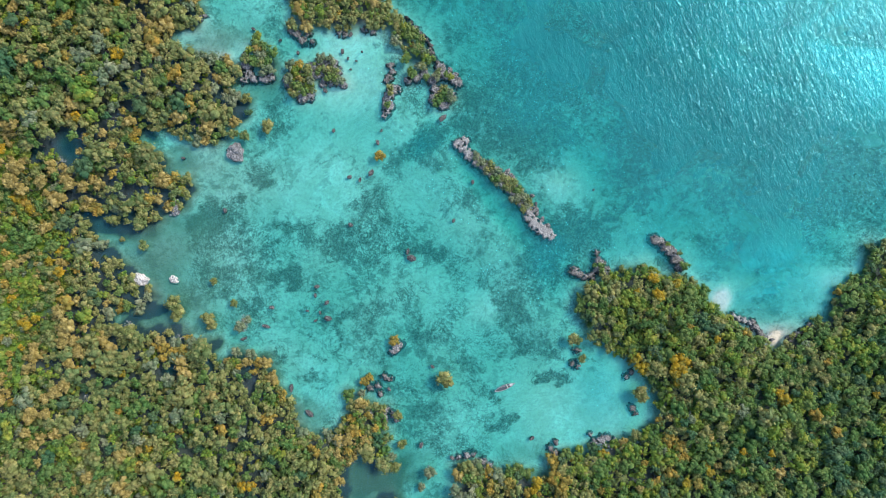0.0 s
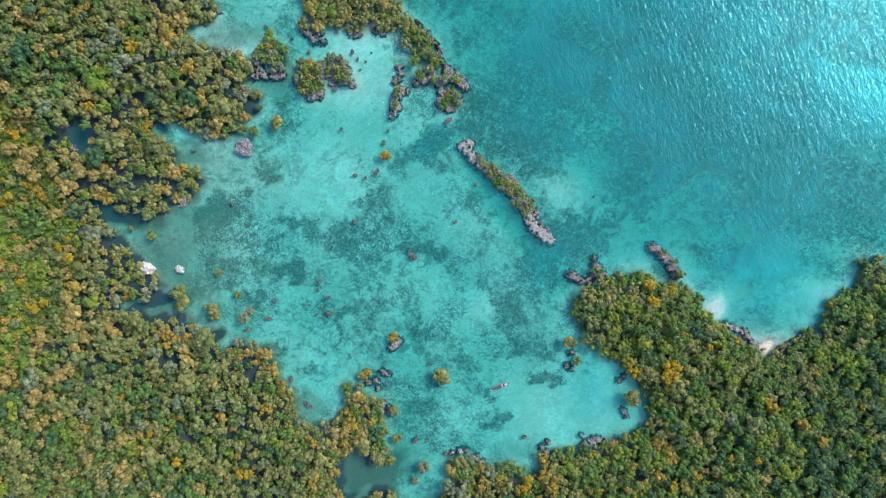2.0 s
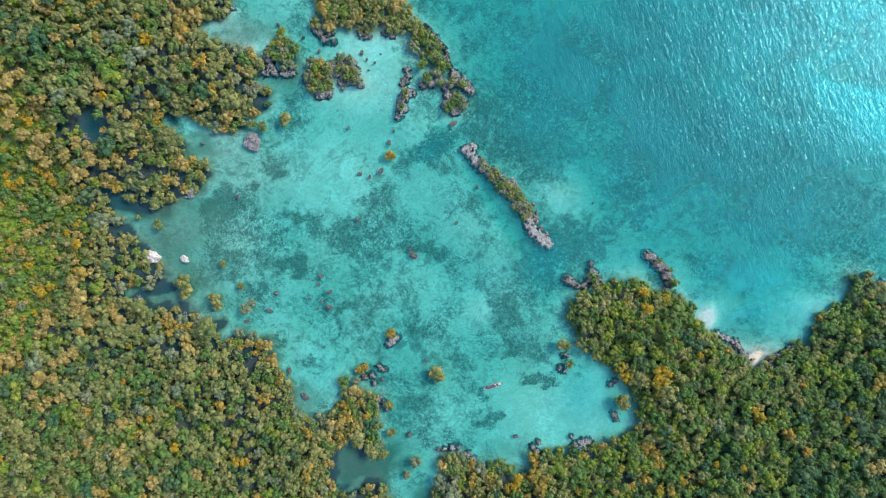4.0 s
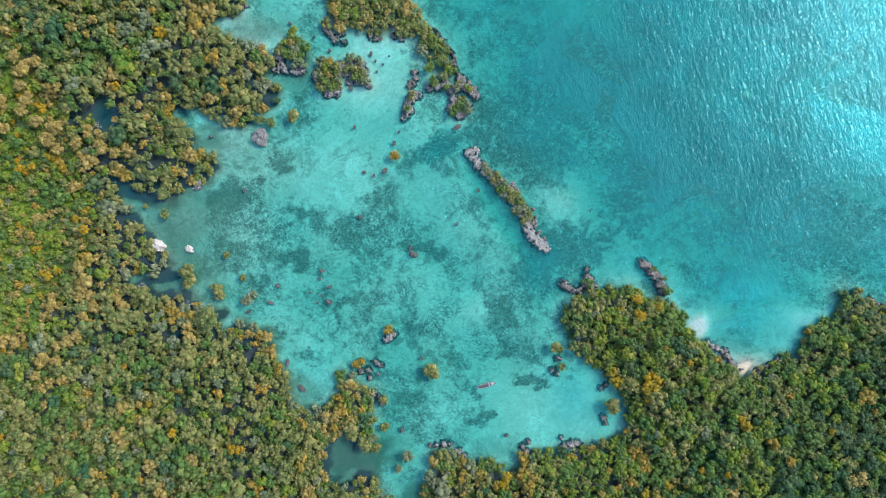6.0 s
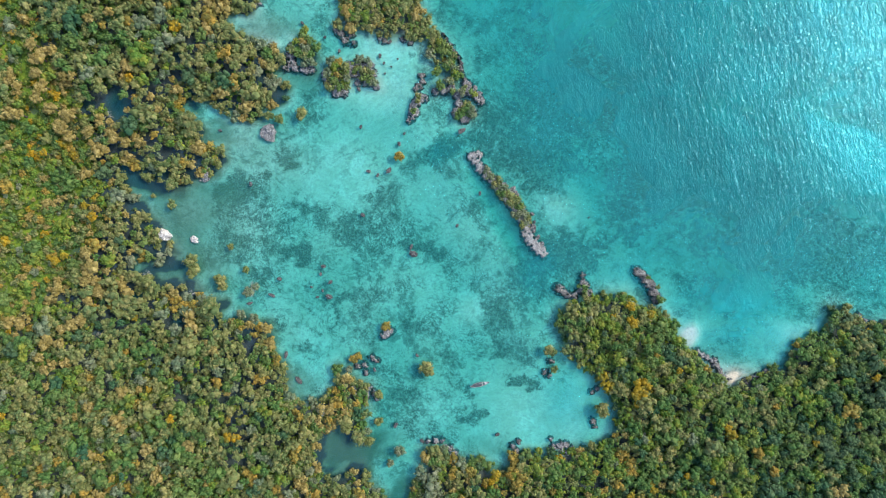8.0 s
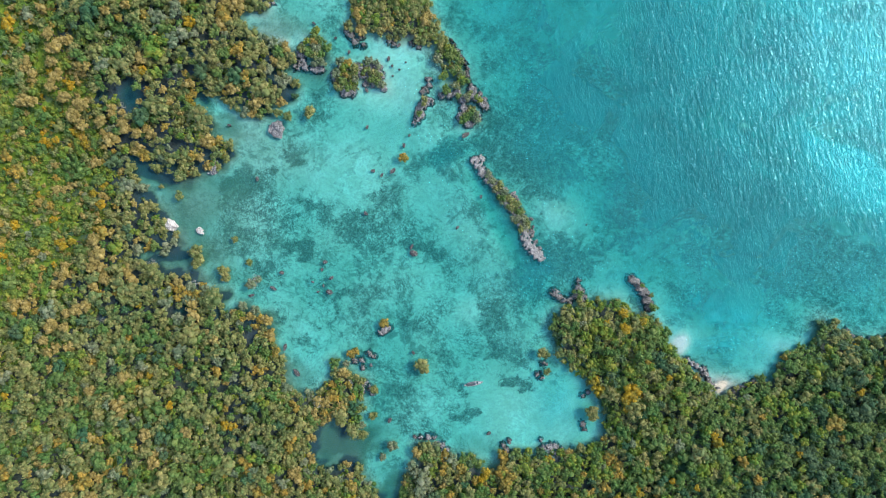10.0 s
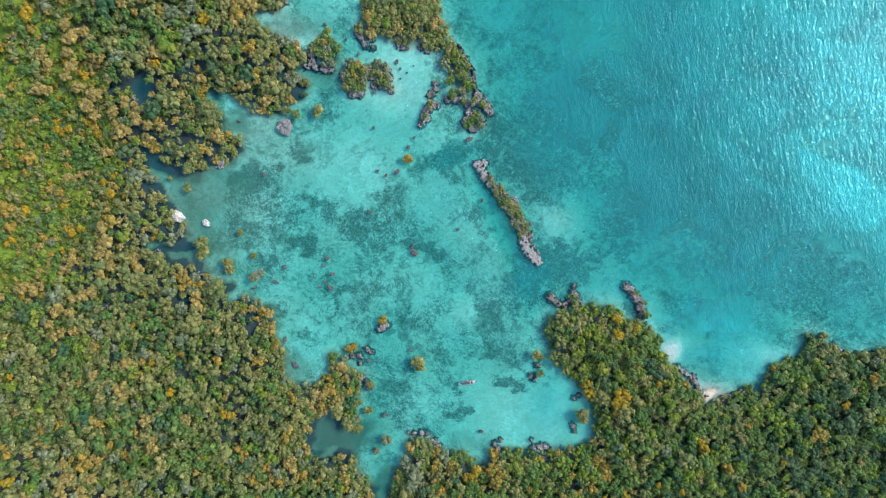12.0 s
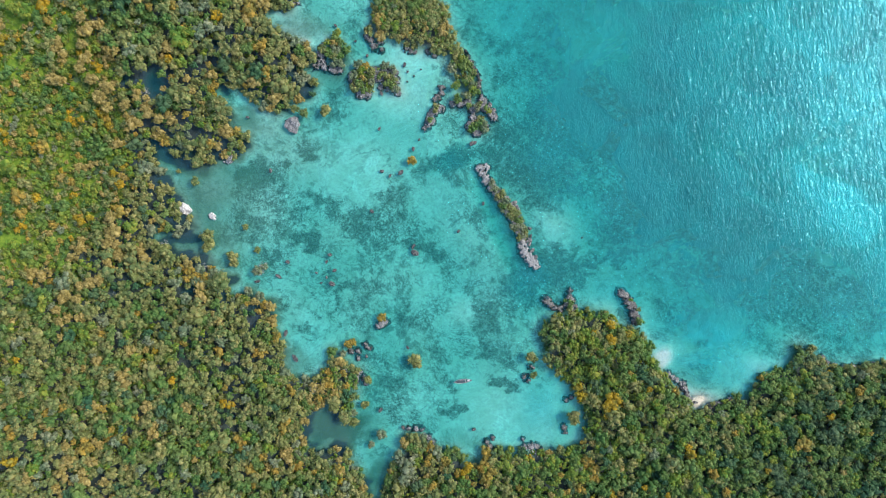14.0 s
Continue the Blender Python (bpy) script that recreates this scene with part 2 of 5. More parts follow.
# ---- plan: outlines of the canopy, in metres ----
WEST = [(-63.5, 75.1), (-63.4, 64.8), (-62.8, 61.6), (-65.7, 58.1), (-69.4, 57.5), (-71.2, 55.1), (-66.8, 52.8), (-56.5, 50.7), (-51.8, 49.6), (-51.8, 44.3), (-55.7, 42.8), (-50.1, 40.4), (-50.0, 35.7), (-52.1, 33.1), (-56.8, 31.9), (-56.5, 28.7), (-60.6, 27.2), (-65.3, 27.5), (-69.4, 29.0), (-71.2, 29.8), (-76.8, 31.6), (-80.0, 29.6), (-80.3, 26.3), (-76.8, 27.2), (-73.5, 25.4), (-72.3, 22.2), (-72.6, 20.4), (-66.3, 19.6), (-65.1, 15.7), (-67.9, 10.7), (-71.2, 9.9), (-75.9, 6.6), (-80.0, 4.9), (-85.6, 5.4), (-89.4, 7.2)] + [(-91.8, 9.0), (-93.2, 6.6), (-90.6, 3.1), (-87.9, 1.0), (-84.7, -2.8), (-81.2, -5.7), (-81.2, -8.7), (-76.8, -9.6), (-75.6, -12.8), (-77.9, -16.0), (-83.0, -17.2), (-86.5, -17.6), (-85.5, -18.9), (-80.6, -19.6), (-77.2, -21.0), (-69.7, -20.1), (-65.6, -23.4), (-63.8, -23.1), (-58.7, -23.1), (-57.6, -26.3), (-59.7, -29.3), (-56.5, -26.6), (-52.9, -25.7), (-51.2, -28.1), (-44.7, -26.9), (-43.8, -32.5), (-41.8, -36.6), (-38.8, -40.4), (-37.9, -45.4), (-35.1, -48.4), (-30.0, -47.8), (-27.1, -44.7), (-25.3, -41.3)] + [(-27.5, -38.4), (-25.3, -36.3), (-19.7, -38.4), (-17.6, -40.4), (-13.8, -40.7), (-14.4, -44.7), (-13.5, -48.7), (-13.8, -52.1), (-15.0, -56.9), (-18.2, -58.4), (-20.6, -54.8), (-23.8, -56.3), (-26.2, -59.6), (-24.8, -68.2), (-20.8, -68.5), (-13.7, -64.4), (-5.6, -71.8), (-1.6, -78.2), (7.7, -89.3)] + [(-42.6, -110.8), (-180.4, -110.8), (-180.4, 94.6), (-66.5, 94.6)]
EAST = [(1.2, -77.5), (0.9, -69.7), (2.7, -63.1), (2.4, -58.1), (3.2, -55.1), (9.7, -56.6), (15.6, -58.1), (20.0, -56.6), (23.7, -57.8), (25.6, -60.1), (26.8, -57.5), (27.6, -54.8), (31.8, -52.8), (37.6, -53.1), (38.5, -51.3), (43.8, -50.7), (46.2, -48.7), (51.2, -49.3), (54.7, -45.7), (56.2, -39.8), (53.8, -35.4), (50.9, -32.2), (47.3, -29.3), (45.3, -27.5), (40.6, -25.7), (38.2, -23.4), (37.6, -20.4), (35.3, -17.5), (34.1, -14.6), (36.2, -11.3), (39.1, -7.5)] + [(43.5, -7.2), (45.6, -4.9), (48.2, -3.7), (53.8, -2.8), (59.1, -6.3), (60.9, -4.3), (64.1, -3.4), (65.0, -7.2), (69.4, -10.1), (71.2, -14.0), (74.7, -16.9), (79.1, -19.3), (82.5, -21.9), (85.6, -24.0), (89.4, -24.3), (91.2, -22.2), (95.3, -20.0), (98.2, -17.6), (100.9, -16.9), (102.6, -13.1), (103.2, -8.7), (108.2, -6.6), (111.2, -4.3), (112.0, 1.6), (111.3, 0.6), (113.1, 3.2), (116.9, 2.3), (121.0, -1.0), (127.4, -1.0), (138.5, 3.8), (160.4, 8.1)] + [(182.2, -17.8), (182.2, -116.8), (-21.6, -116.8)]
NORTH = [(-38.8, 92.8), (-41.8, 69.3), (-40.9, 63.4), (-41.8, 59.0), (-37.3, 56.9), (-32.9, 57.8), (-27.1, 57.2), (-21.2, 57.5), (-15.0, 57.5), (-13.5, 54.3), (-11.2, 51.9), (-8.4, 50.7), (-9.1, 47.8), (-10.0, 45.7), (-8.5, 43.4), (-5.6, 45.7), (-2.6, 42.8), (-3.1, 37.5), (-0.3, 36.6), (2.8, 38.4), (3.2, 41.3), (1.8, 43.1), (-2.1, 46.0), (-2.9, 50.7), (-3.5, 53.7), (-6.5, 57.5), (-9.4, 60.4), (-12.9, 63.7), (-15.0, 66.9), (-21.2, 76.6), (-27.1, 92.8)]
LONG = [(6.3, 26.7), (9.5, 24.7), (14.3, 21.6), (18.8, 18.3), (22.0, 15.6), (24.1, 13.3), (23.8, 10.3), (22.6, 7.9), (20.6, 10.3), (18.0, 13.3), (14.6, 16.2), (10.7, 19.8), (8.0, 22.8)]
COVE = [(-52.3, 54.6), (-49.1, 55.4), (-46.5, 55.1), (-44.4, 51.6), (-43.5, 48.4), (-44.4, 44.6), (-46.8, 44.0), (-48.8, 46.0), (-52.1, 48.7)]
REEF = [(-42.0, 48.7), (-39.1, 50.2), (-34.9, 48.7), (-33.1, 50.5), (-29.0, 50.2), (-27.2, 47.5), (-25.5, 43.4), (-29.0, 43.1), (-31.7, 44.5), (-34.3, 39.8), (-37.9, 38.9), (-40.5, 41.6), (-42.3, 44.5)]
LANDS = [np.array(o) for o in (WEST, EAST, NORTH, LONG, COVE, REEF)]


def inside_depth(outline, x, y):
    """How far points lie inside an outline (negative outside)."""
    px, py = outline[:, 0], outline[:, 1]
    qx, qy = np.roll(px, -1), np.roll(py, -1)
    best = np.full(x.shape, 1e9)
    within = np.zeros(x.shape, bool)
    for ax, ay, bx, by in zip(px, py, qx, qy):
        dx, dy = bx - ax, by - ay
        u = np.clip(((x - ax) * dx + (y - ay) * dy) / (dx * dx + dy * dy + 1e-9), 0, 1)
        best = np.minimum(best, (x - ax - u * dx) ** 2 + (y - ay - u * dy) ** 2)
        if ay != by:
            within ^= ((ay > y) != (by > y)) & (x < dx * (y - ay) / dy + ax)
    return np.where(within, 1, -1) * np.sqrt(best)


def shore_depth(x, y):
    """As land_depth, without the steep-sided long islet."""
    return np.max([inside_depth(LANDS[n], x, y) for n in (0, 1, 2, 4, 5)], axis=0)


def land_depth(x, y):
    return np.max([inside_depth(o, x, y) for o in LANDS], axis=0)


def smooth(v, low, high):
    u = np.clip((v - low) / (high - low), 0, 1)
    return u * u * (3 - 2 * u)


def ovals(rows, x, y):
    """Soft ovals: x, y, half length, half width, turn in degrees, amount."""
    total = np.zeros(x.shape)
    for cx, cy, a, b, turn, amount in rows:
        c, s = math.cos(radians(turn)), math.sin(radians(turn))
        u, v = (x - cx) * c + (y - cy) * s, (y - cy) * c - (x - cx) * s
        total += amount * np.exp(-((u / a) ** 2 + (v / b) ** 2) ** 1.5)
    return total


def wavy(x, y, size, seed):
    """Smooth uneven field of about -1 to 1 from turned sine waves."""
    rng = np.random.default_rng(seed)
    total = np.zeros(x.shape)
    for n in range(9):
        turn, shift = rng.uniform(0, 2 * math.pi, 2)
        k = 2 * math.pi / size * rng.uniform(0.6, 2.2)
        total += np.sin(k * (x * math.cos(turn) + y * math.sin(turn)) + shift + 1.3 * np.sin(0.7 * k * (y * math.cos(turn) - x * math.sin(turn))))
    return total / 4.5


# Pools of still, dark water among the trees
POOLS = [(-98.9, 26.7, 5.38, 3.59, -60, 1), (-91.4, 7.3, 5.08, 2.69, -30, 1), (-108.2, 25.5, 2.39, 1.34, 0, 1), (-83.5, 43.5, 2.09, 1.34, 0, 1), (-77.5, 56.9, 2.39, 1.49, 0, 1), (-72.3, 0.1, 2.99, 1.20, 60, 0), (-79.0, -17.4, 6.0, 1.3, 18, 1), (-86.5, -27.0, 4.5, 1.3, 15, 1), (-72.3, -32.0, 2.39, 1.20, 0, 1), (-93.2, -39.4, 2.09, 1.20, -30, 1), (-78.0, 30.3, 2.69, 1.49, -40, 1), (-111.2, 26.7, 2.39, 1.20, 0, 1), (-88.7, -52.1, 2.09, 1.05, 0, 1), (-85.0, 9.1, 2.99, 1.20, 0, 0.8)]
# Weed beds, rubble and bare sand (negative)
WEED_WEST = [(-62.2, 8.4, 5.08, 3.29, 0, 0.6), (-48.4, 18.1, 3.88, 2.09, -20, 0.6), (-55.9, 13.6, 2.39, 1.05, -40, 0.5), (-52.9, 0.1, 11.95, 5.98, 0, 0.18), (-40.9, -7.6, 4.48, 3.88, -40, 0.6), (-61.9, -5.8, 8.96, 8.96, 0, 0.12), (-51.4, -14.0, 2.09, 5.08, -20, 0.45), (-39.4, 5.4, 7.47, 1.79, -30, 0.4), (-42.4, 40.5, 6.72, 4.48, 30, 0.25), (-40.9, 32.3, 3.59, 2.09, 0, 0.3), (-14.0, 52.4, 3.59, 4.48, 40, 0.45), (-72.3, -17.8, 8.96, 7.47, 0, 0.12), (-24.5, 0.1, 10.46, 5.38, -20, 0.2)]
WEED_MID = [(-3.6, 30.0, 7.47, 2.39, 40, 0.6), (-3.6, 24.8, 3.29, 3.88, 0, 0.35), (-9.6, 21.1, 8.96, 5.98, -50, 0.12), (6.9, 12.1, 10.46, 2.39, -50, 0.3), (-18.5, 10.6, 4.48, 6.57, 0, 0.25), (-6.6, -0.6, 5.98, 2.09, 0, 0.5), (-20.0, -17.8, 16.43, 11.95, 0, 0.07), (9.9, -25.2, 11.95, 10.46, 0, 0.08), (2.4, -29.7, 13.45, 13.45, 0, 0.03), (26.3, -4.3, 8.96, 5.08, 60, 0.4), (30.8, 3.1, 6.87, 4.48, -50, 0.36), (17.3, -14.8, 10.46, 4.48, -40, 0.2), (-5.8, -22.6, 2.09, 1.49, 0, 0.6), (-21.5, 13.6, 2.09, 5.98, 20, 0.15)]
WEED_SOUTH = [(21.8, -26.0, 3.59, 1.34, -45, 0.75), (28.1, -33.9, 5.08, 1.64, -15, 0.85), (30.0, -28.2, 2.39, 1.20, 0, 0.4), (14.3, -47.2, 3.88, 2.24, 10, 0.75), (17.0, -43.9, 1.20, 2.99, 20, 0.6), (14.3, -38.7, 1.79, 3.29, 40, 0.4), (-8.1, -41.7, 8.96, 7.47, 0, 0.22), (-0.6, -53.6, 5.98, 3.59, 0, 0.25), (-33.5, -30.5, 2.39, 1.79, 0, 0.4), (-45.4, -28.2, 1.79, 3.88, -40, 0.4), (-27.5, -22.3, 1.20, 5.98, -20, 0.35)]
WEED_SEA = [(12.8, 34.5, 10.46, 8.96, -40, 0.4), (9.9, 40.5, 5.98, 5.98, 0, 0.3), (48.7, 10.6, 13.45, 1.49, 28, 0.5), (38.2, 6.1, 8.96, 3.29, -30, 0.4), (77.1, 21.1, 28.39, 8.96, -10, 0.28), (104.0, 15.1, 16.43, 8.96, -15, 0.35), (38.2, 46.5, 29.88, 11.95, -30, 0.36), (69.6, 30.0, 13.45, 8.96, 0, 0.2), (77.1, 0.1, 13.45, 3.88, -15, 0.3), (83.1, -13.3, 8.96, 2.99, 0, 0.3), (59.2, -4.3, 2.09, 1.79, 0, 0.5), (59.2, 56.9, 23.90, 10.46, -20, 0.22), (24.8, 30.0, 10.46, 11.95, 0, 0.32)]
BARE = [(-24.5, 50.9, 11.35, 9.56, 0, -0.45), (-27.5, 40.5, 10.46, 5.98, 0, -0.4), (-33.5, 16.6, 13.45, 10.46, 0, -0.14), (-42.4, 13.6, 13.45, 5.98, 0, -0.14), (-12.5, 30.0, 8.96, 5.38, 0, -0.17), (32.3, -41.7, 14.94, 10.46, 0, -0.48), (26.3, -49.2, 10.46, 4.48, 0, -0.27), (47.2, -37.2, 7.47, 7.47, 0, -0.34), (33.8, 16.6, 8.96, 5.38, 0, -0.2), (69.6, 21.1, 8.96, 3.88, 0, -0.2), (54.7, 1.6, 10.46, 5.08, 20, -0.2), (92.0, -8.8, 22.41, 6.87, 0, -0.24), (75.6, -12.5, 5.38, 4.48, 0, -0.61), (10.6, -16.3, 4.78, 4.48, 0, -0.34), (-6.6, 16.6, 6.57, 5.98, 0, -0.2), (-33.5, 28.5, 13.45, 5.98, 0, -0.17)]
SILT = [(-1.5, -73.1, 5.22, 6.96, 0, 0.8), (-63.1, 57.4, 8.64, 5.87, 0, 0.25), (-79.0, -1.3, 13.74, 11.35, 0, 0.56), (-64.8, -9.6, 14.94, 11.35, 0, 0.17), (-72.3, -17.8, 11.95, 8.96, 0, 0.42), (-69.3, 24.1, 6.87, 3.59, 0, 0.45), (-84.3, 6.1, 8.96, 3.59, 0, 0.55), (-78.3, -20.0, 8.96, 5.08, 0, 0.25), (-36.5, -44.7, 8.96, 4.48, 0, 0.45), (-19.3, -61.4, 9.26, 5.38, 0, 1.6), (-12.5, -58.1, 7.47, 5.98, 0, 0.6), (-57.4, 55.4, 8.96, 3.88, 20, 0.35), (-48.4, 43.5, 7.47, 4.48, 0, 0.5), (50.2, -38.7, 6.57, 8.96, 0, 0.15), (26.3, -55.1, 10.46, 3.59, 0, 0.35), (87.5, -19.3, 8.96, 3.59, 0, 0.3), (-20.0, -70.1, 7.47, 6.57, 0, 0.4), (-15.5, -29.7, 2.99, 1.49, 0, 0.3), (-66.3, 6.1, 5.98, 5.98, 0, 0.35), (-52.9, 16.6, 17.93, 10.46, 10, 0.2), (-67.8, 21.1, 8.96, 5.98, 0, 0.2)]
DARK_SEA = [(51.2, 78.1, 12.09, 10.37, 0, 0.32), (60.7, 37.7, 15.59, 12.12, 0, 0.3), (89.5, 31.2, 22.53, 10.40, -15, 0.36), (90.7, 78.2, 10.37, 5.88, 0, 0.28), (122.6, 22.4, 17.34, 6.94, -10, 0.3), (63.0, 61.6, 8.65, 6.92, 0, 0.2), (26.8, 49.9, 12.11, 8.65, 0, 0.25), (48.2, 18.1, 10.40, 6.93, 0, 0.2)]
PALE_SEA = [(97.0, 56.0, 9.0, 6.0, 0, 0.25), (44.4, 36.2, 7.0, 4.5, 0, 0.22), (108.7, 65.2, 13.84, 15.57, 0, 0.5), (120.5, 36.2, 10.40, 8.67, 0, 0.5), (73.4, 94.9, 18.99, 7.60, 0, 0.4), (33.7, 76.8, 12.09, 7.95, 0, 0.3), (72.5, 53.5, 10.38, 6.92, 0, 0.25), (100.8, 48.7, 8.66, 6.93, 0, 0.3), (33.2, 20.3, 7.97, 5.55, 0, 0.16), (42.2, 36.2, 7.62, 3.81, -15, 0.14), (67.0, 21.5, 6.24, 2.77, 0, 0.14)]
# Deeper water; the second row puts the long islet's shade into the depth tint
DEEPS_AND_SHADE = [(-2.1, 30.8, 8.96, 3.29, 40, 1), (15.8, 9.9, 16.43, 2.09, -50, 0.9), (29.3, -2.8, 8.96, 4.48, -70, 1), (38.2, 53.9, 35.86, 23.90, -30, 0.6), (81.6, 18.1, 35.86, 11.95, -10, 0.9), (5.4, -29.7, 22.41, 13.45, 0, 0.10), (-75.3, -17.8, 8.96, 7.47, 0, 0.3)]
SHOALS = [(-66.0, -3.0, 18.0, 14.0, 0, 0.30), (89.0, -8.8, 19.42, 5.98, 0, 0.58), (-63.1, 57.4, 8.64, 5.87, 0, 0.35), (87.2, -19.6, 8.37, 4.48, 0, 0.45), (-19.3, -61.1, 8.96, 5.98, 0, 0.45), (-57.4, 18.1, 13.45, 7.47, 0, 0.3), (-64.8, 24.8, 8.96, 4.48, 0, 0.35), (-79.8, 0.1, 10.46, 8.96, 0, 0.25), (-70.8, -17.8, 11.95, 8.96, 0, 0.35), (-58.9, 53.9, 8.96, 5.08, 0, 0.4), (-36.5, -43.9, 7.47, 4.48, 0, 0.3), (-22.5, 50.0, 13.0, 10.46, 0, 0.42), (-24.5, 40.5, 11.95, 5.98, 0, 0.2), (74.2, -13.3, 2.61, 3.30, -20, 1.6), (87.8, -22.0, 5.98, 2.69, 0, 0.4), (32.3, -43.2, 16.43, 10.46, 0, 0.2), (10.6, -16.3, 4.48, 4.48, 0, 0.25), (-36.5, 16.6, 20.92, 13.45, 0, 0.2), (33.8, 16.6, 10.46, 5.98, 0, 0.4), (54.7, 2.4, 8.96, 2.99, 20, 0.1)]
BEACH = [(88.4, -22.6, 2.54, 2.24, 0, 1), (86.4, -24.4, 2.99, 1.20, -30, 1), (-58.1, 51.5, 2.09, 1.20, 0, 0.6)]


STIRRED = [(113.0, 50.0, 24.0, 9.5, -33, 0.26), (112.0, 80.0, 26.0, 18.0, 0, 0.10), (90.0, -8.0, 24.0, 9.0, -5, 0.20), (43.0, -38.0, 9.0, 12.0, 0, 0.12), (52.0, 2.0, 12.0, 5.0, 10, 0.10)]


# Grassy clearings in the western scrub
CLEARINGS = [(-142.7, 37.4, 10.71, 6.22, 0, 1), (-142.8, 20.9, 8.99, 5.88, 0, 1), (-130.5, -8.7, 9.01, 4.50, -10, 1), (-139.7, 6.0, 5.88, 5.19, 0, 0.8), (-128.7, -32.2, 5.20, 5.20, 0, 0.8), (-119.1, -14.3, 5.89, 3.47, 0, 0.8), (-126.7, 27.5, 4.15, 4.15, 0, 0.6), (-104.0, -23.7, 4.16, 3.47, 0, 0.6), (-78.2, -56.2, 6.95, 5.21, 30, 0.5)]


# Golden-leaved stands on the shore
GOLDEN = [(-20.0, -48.0, 11.0, 13.0, 0, 1), (-62.0, -26.0, 9.0, 5.0, 0, 1), (-70.0, 14.0, 7.0, 6.0, 0, 0.7), (-82.0, -20.0, 9.0, 8.0, 0, 0.7), (24.0, -61.0, 12.0, 6.0, 0, 0.8), (57.0, -52.0, 7.0, 7.0, 0, 0.9)]


def scrubland(x, y):
    """How far a place belongs to the low scrub west of the mangroves."""
    edge = 95 + 0.65 * np.maximum(y - 4, 0) + 0.2 * np.maximum(4 - y, 0) + 2.5 * wavy(x, y, 16, 71)
    return smooth(-x - edge, -5, 6) * smooth(y - 1.04 * x, 70, 92)


def water_depth(x, y, land):
    out = 0.76 * x + 0.65 * y
    deep = 1.25 + 2.3 * smooth(out, 14, 110) + ovals(DEEPS_AND_SHADE, x, y) + 1.6 * ovals(DARK_SEA, x, y) - 1.5 * np.minimum(ovals(PALE_SEA, x, y), 0.6) + 0.12 * wavy(x, y, 40, 3)
    shelf = 0.85 + 1.2 * (1 - np.exp(-np.maximum(-land, 0) / 5.5)) + np.maximum(-land - 8, 0) * 0.05
    return np.maximum(np.minimum(deep, shelf) - ovals(SHOALS, x, y), 0.12)


def graded(low, high, step, outer):
    """Grid lines: even within, then wider and wider to the horizon."""
    inner = np.arange(low, high + step / 2, step)
    reach = np.array(outer)
    return np.concatenate([low - reach[::-1], inner, high + reach])


def sheet(name, xs, ys, height, fields, material):
    """One ground sheet over grid lines, with named covers."""
    gx, gy = np.meshgrid(xs, ys)
    n, m = len(xs), len(ys)
    data = bpy.data.meshes.new(name)
    rows = np.arange(m - 1)[:, None] * n + np.arange(n - 1)[None]
    quads = np.stack([rows, rows + 1, rows + n + 1, rows + n], -1).reshape(-1, 4)
    fill_mesh(data, np.stack([gx, gy, height], -1).reshape(-1, 3), quads)
    for key, values in fields.items():
        data.attributes.new(key, "FLOAT", "POINT").data.foreach_set("value", values.astype(np.float32).ravel())
    data.materials.append(material)
    data.polygons.foreach_set("use_smooth", np.ones(len(quads), bool))
    return new(name, data)


def fill_mesh(data, verts, quads):
    data.vertices.add(len(verts))
    data.vertices.foreach_set("co", np.asarray(verts, np.float32).ravel())
    data.loops.add(quads.size)
    data.loops.foreach_set("vertex_index", np.asarray(quads, np.int32).ravel())
    data.polygons.add(len(quads))
    data.polygons.foreach_set("loop_start", np.arange(0, quads.size, 4, dtype=np.int32))
    data.update(calc_edges=True)


# ---- ground and sea ----
HORIZON = (4, 10, 25, 60, 140, 320, 700, 1400, 2400)
def profile(x, y):
    """The ground's height, and how far inland, how pool-like and how beach-like each place is."""
    land = land_depth(x, y) + 0.8 * wavy(x, y, 7, 5)
    deep = water_depth(x, y, shore_depth(x, y))
    pool = np.clip(ovals(POOLS, x, y), 0, 1)
    sandy = np.clip(ovals(BEACH, x, y), 0, 1)
    rise = smooth(land, 1.2, 4.5) * (1 - sandy)
    marsh = smooth(-x + 0.35 * y, -20, 10) * smooth(-x, 36, 50)
    dry = 0.25 + 0.45 * smooth(land, 1, 14) - 0.75 * marsh * smooth(land, 34, 20) + 0.12 * wavy(x, y, 9, 8) - 1.1 * pool
    height = -deep * (1 - rise) + dry * rise
    return height * (1 - sandy) + 0.06 * sandy, land, pool, sandy


gxs, gys = graded(-165, 165, 0.85, HORIZON), graded(-118, 118, 0.85, HORIZON)
GX, GY = np.meshgrid(gxs, gys)
ground_z, LAND, POOL, beach = profile(GX, GY)
SX = GX + 2.2 * wavy(GX, GY, 13, 61) + 1.1 * wavy(GX, GY, 5, 62)
SY = GY + 2.2 * wavy(GX, GY, 13, 63) + 1.1 * wavy(GX, GY, 5, 64)
weed = 0.34 + sum(ovals(w, SX, SY) for w in (WEED_WEST, WEED_MID, WEED_SOUTH, WEED_SEA, BARE, DARK_SEA)) - ovals(PALE_SEA, SX, SY) + 0.06 * wavy(GX, GY, 26, 11)
# the LAND term darkens the canopy's edge: mud, with some tree shade put in
silt = np.clip(np.clip(ovals(SILT, SX, SY), 0, 0.84) + 1.2 * POOL + (0.7 + 0.3 * smooth(-GX, 36, 50)) * smooth(LAND + 0.9 * wavy(GX, GY, 6, 77), -1.2, 2.6), 0, 1) * (1 - beach)
soil = smooth(LAND, 2.2, 3.6) * (1 - beach) * (1 - POOL) * smooth(ground_z, -0.25, 0.0)
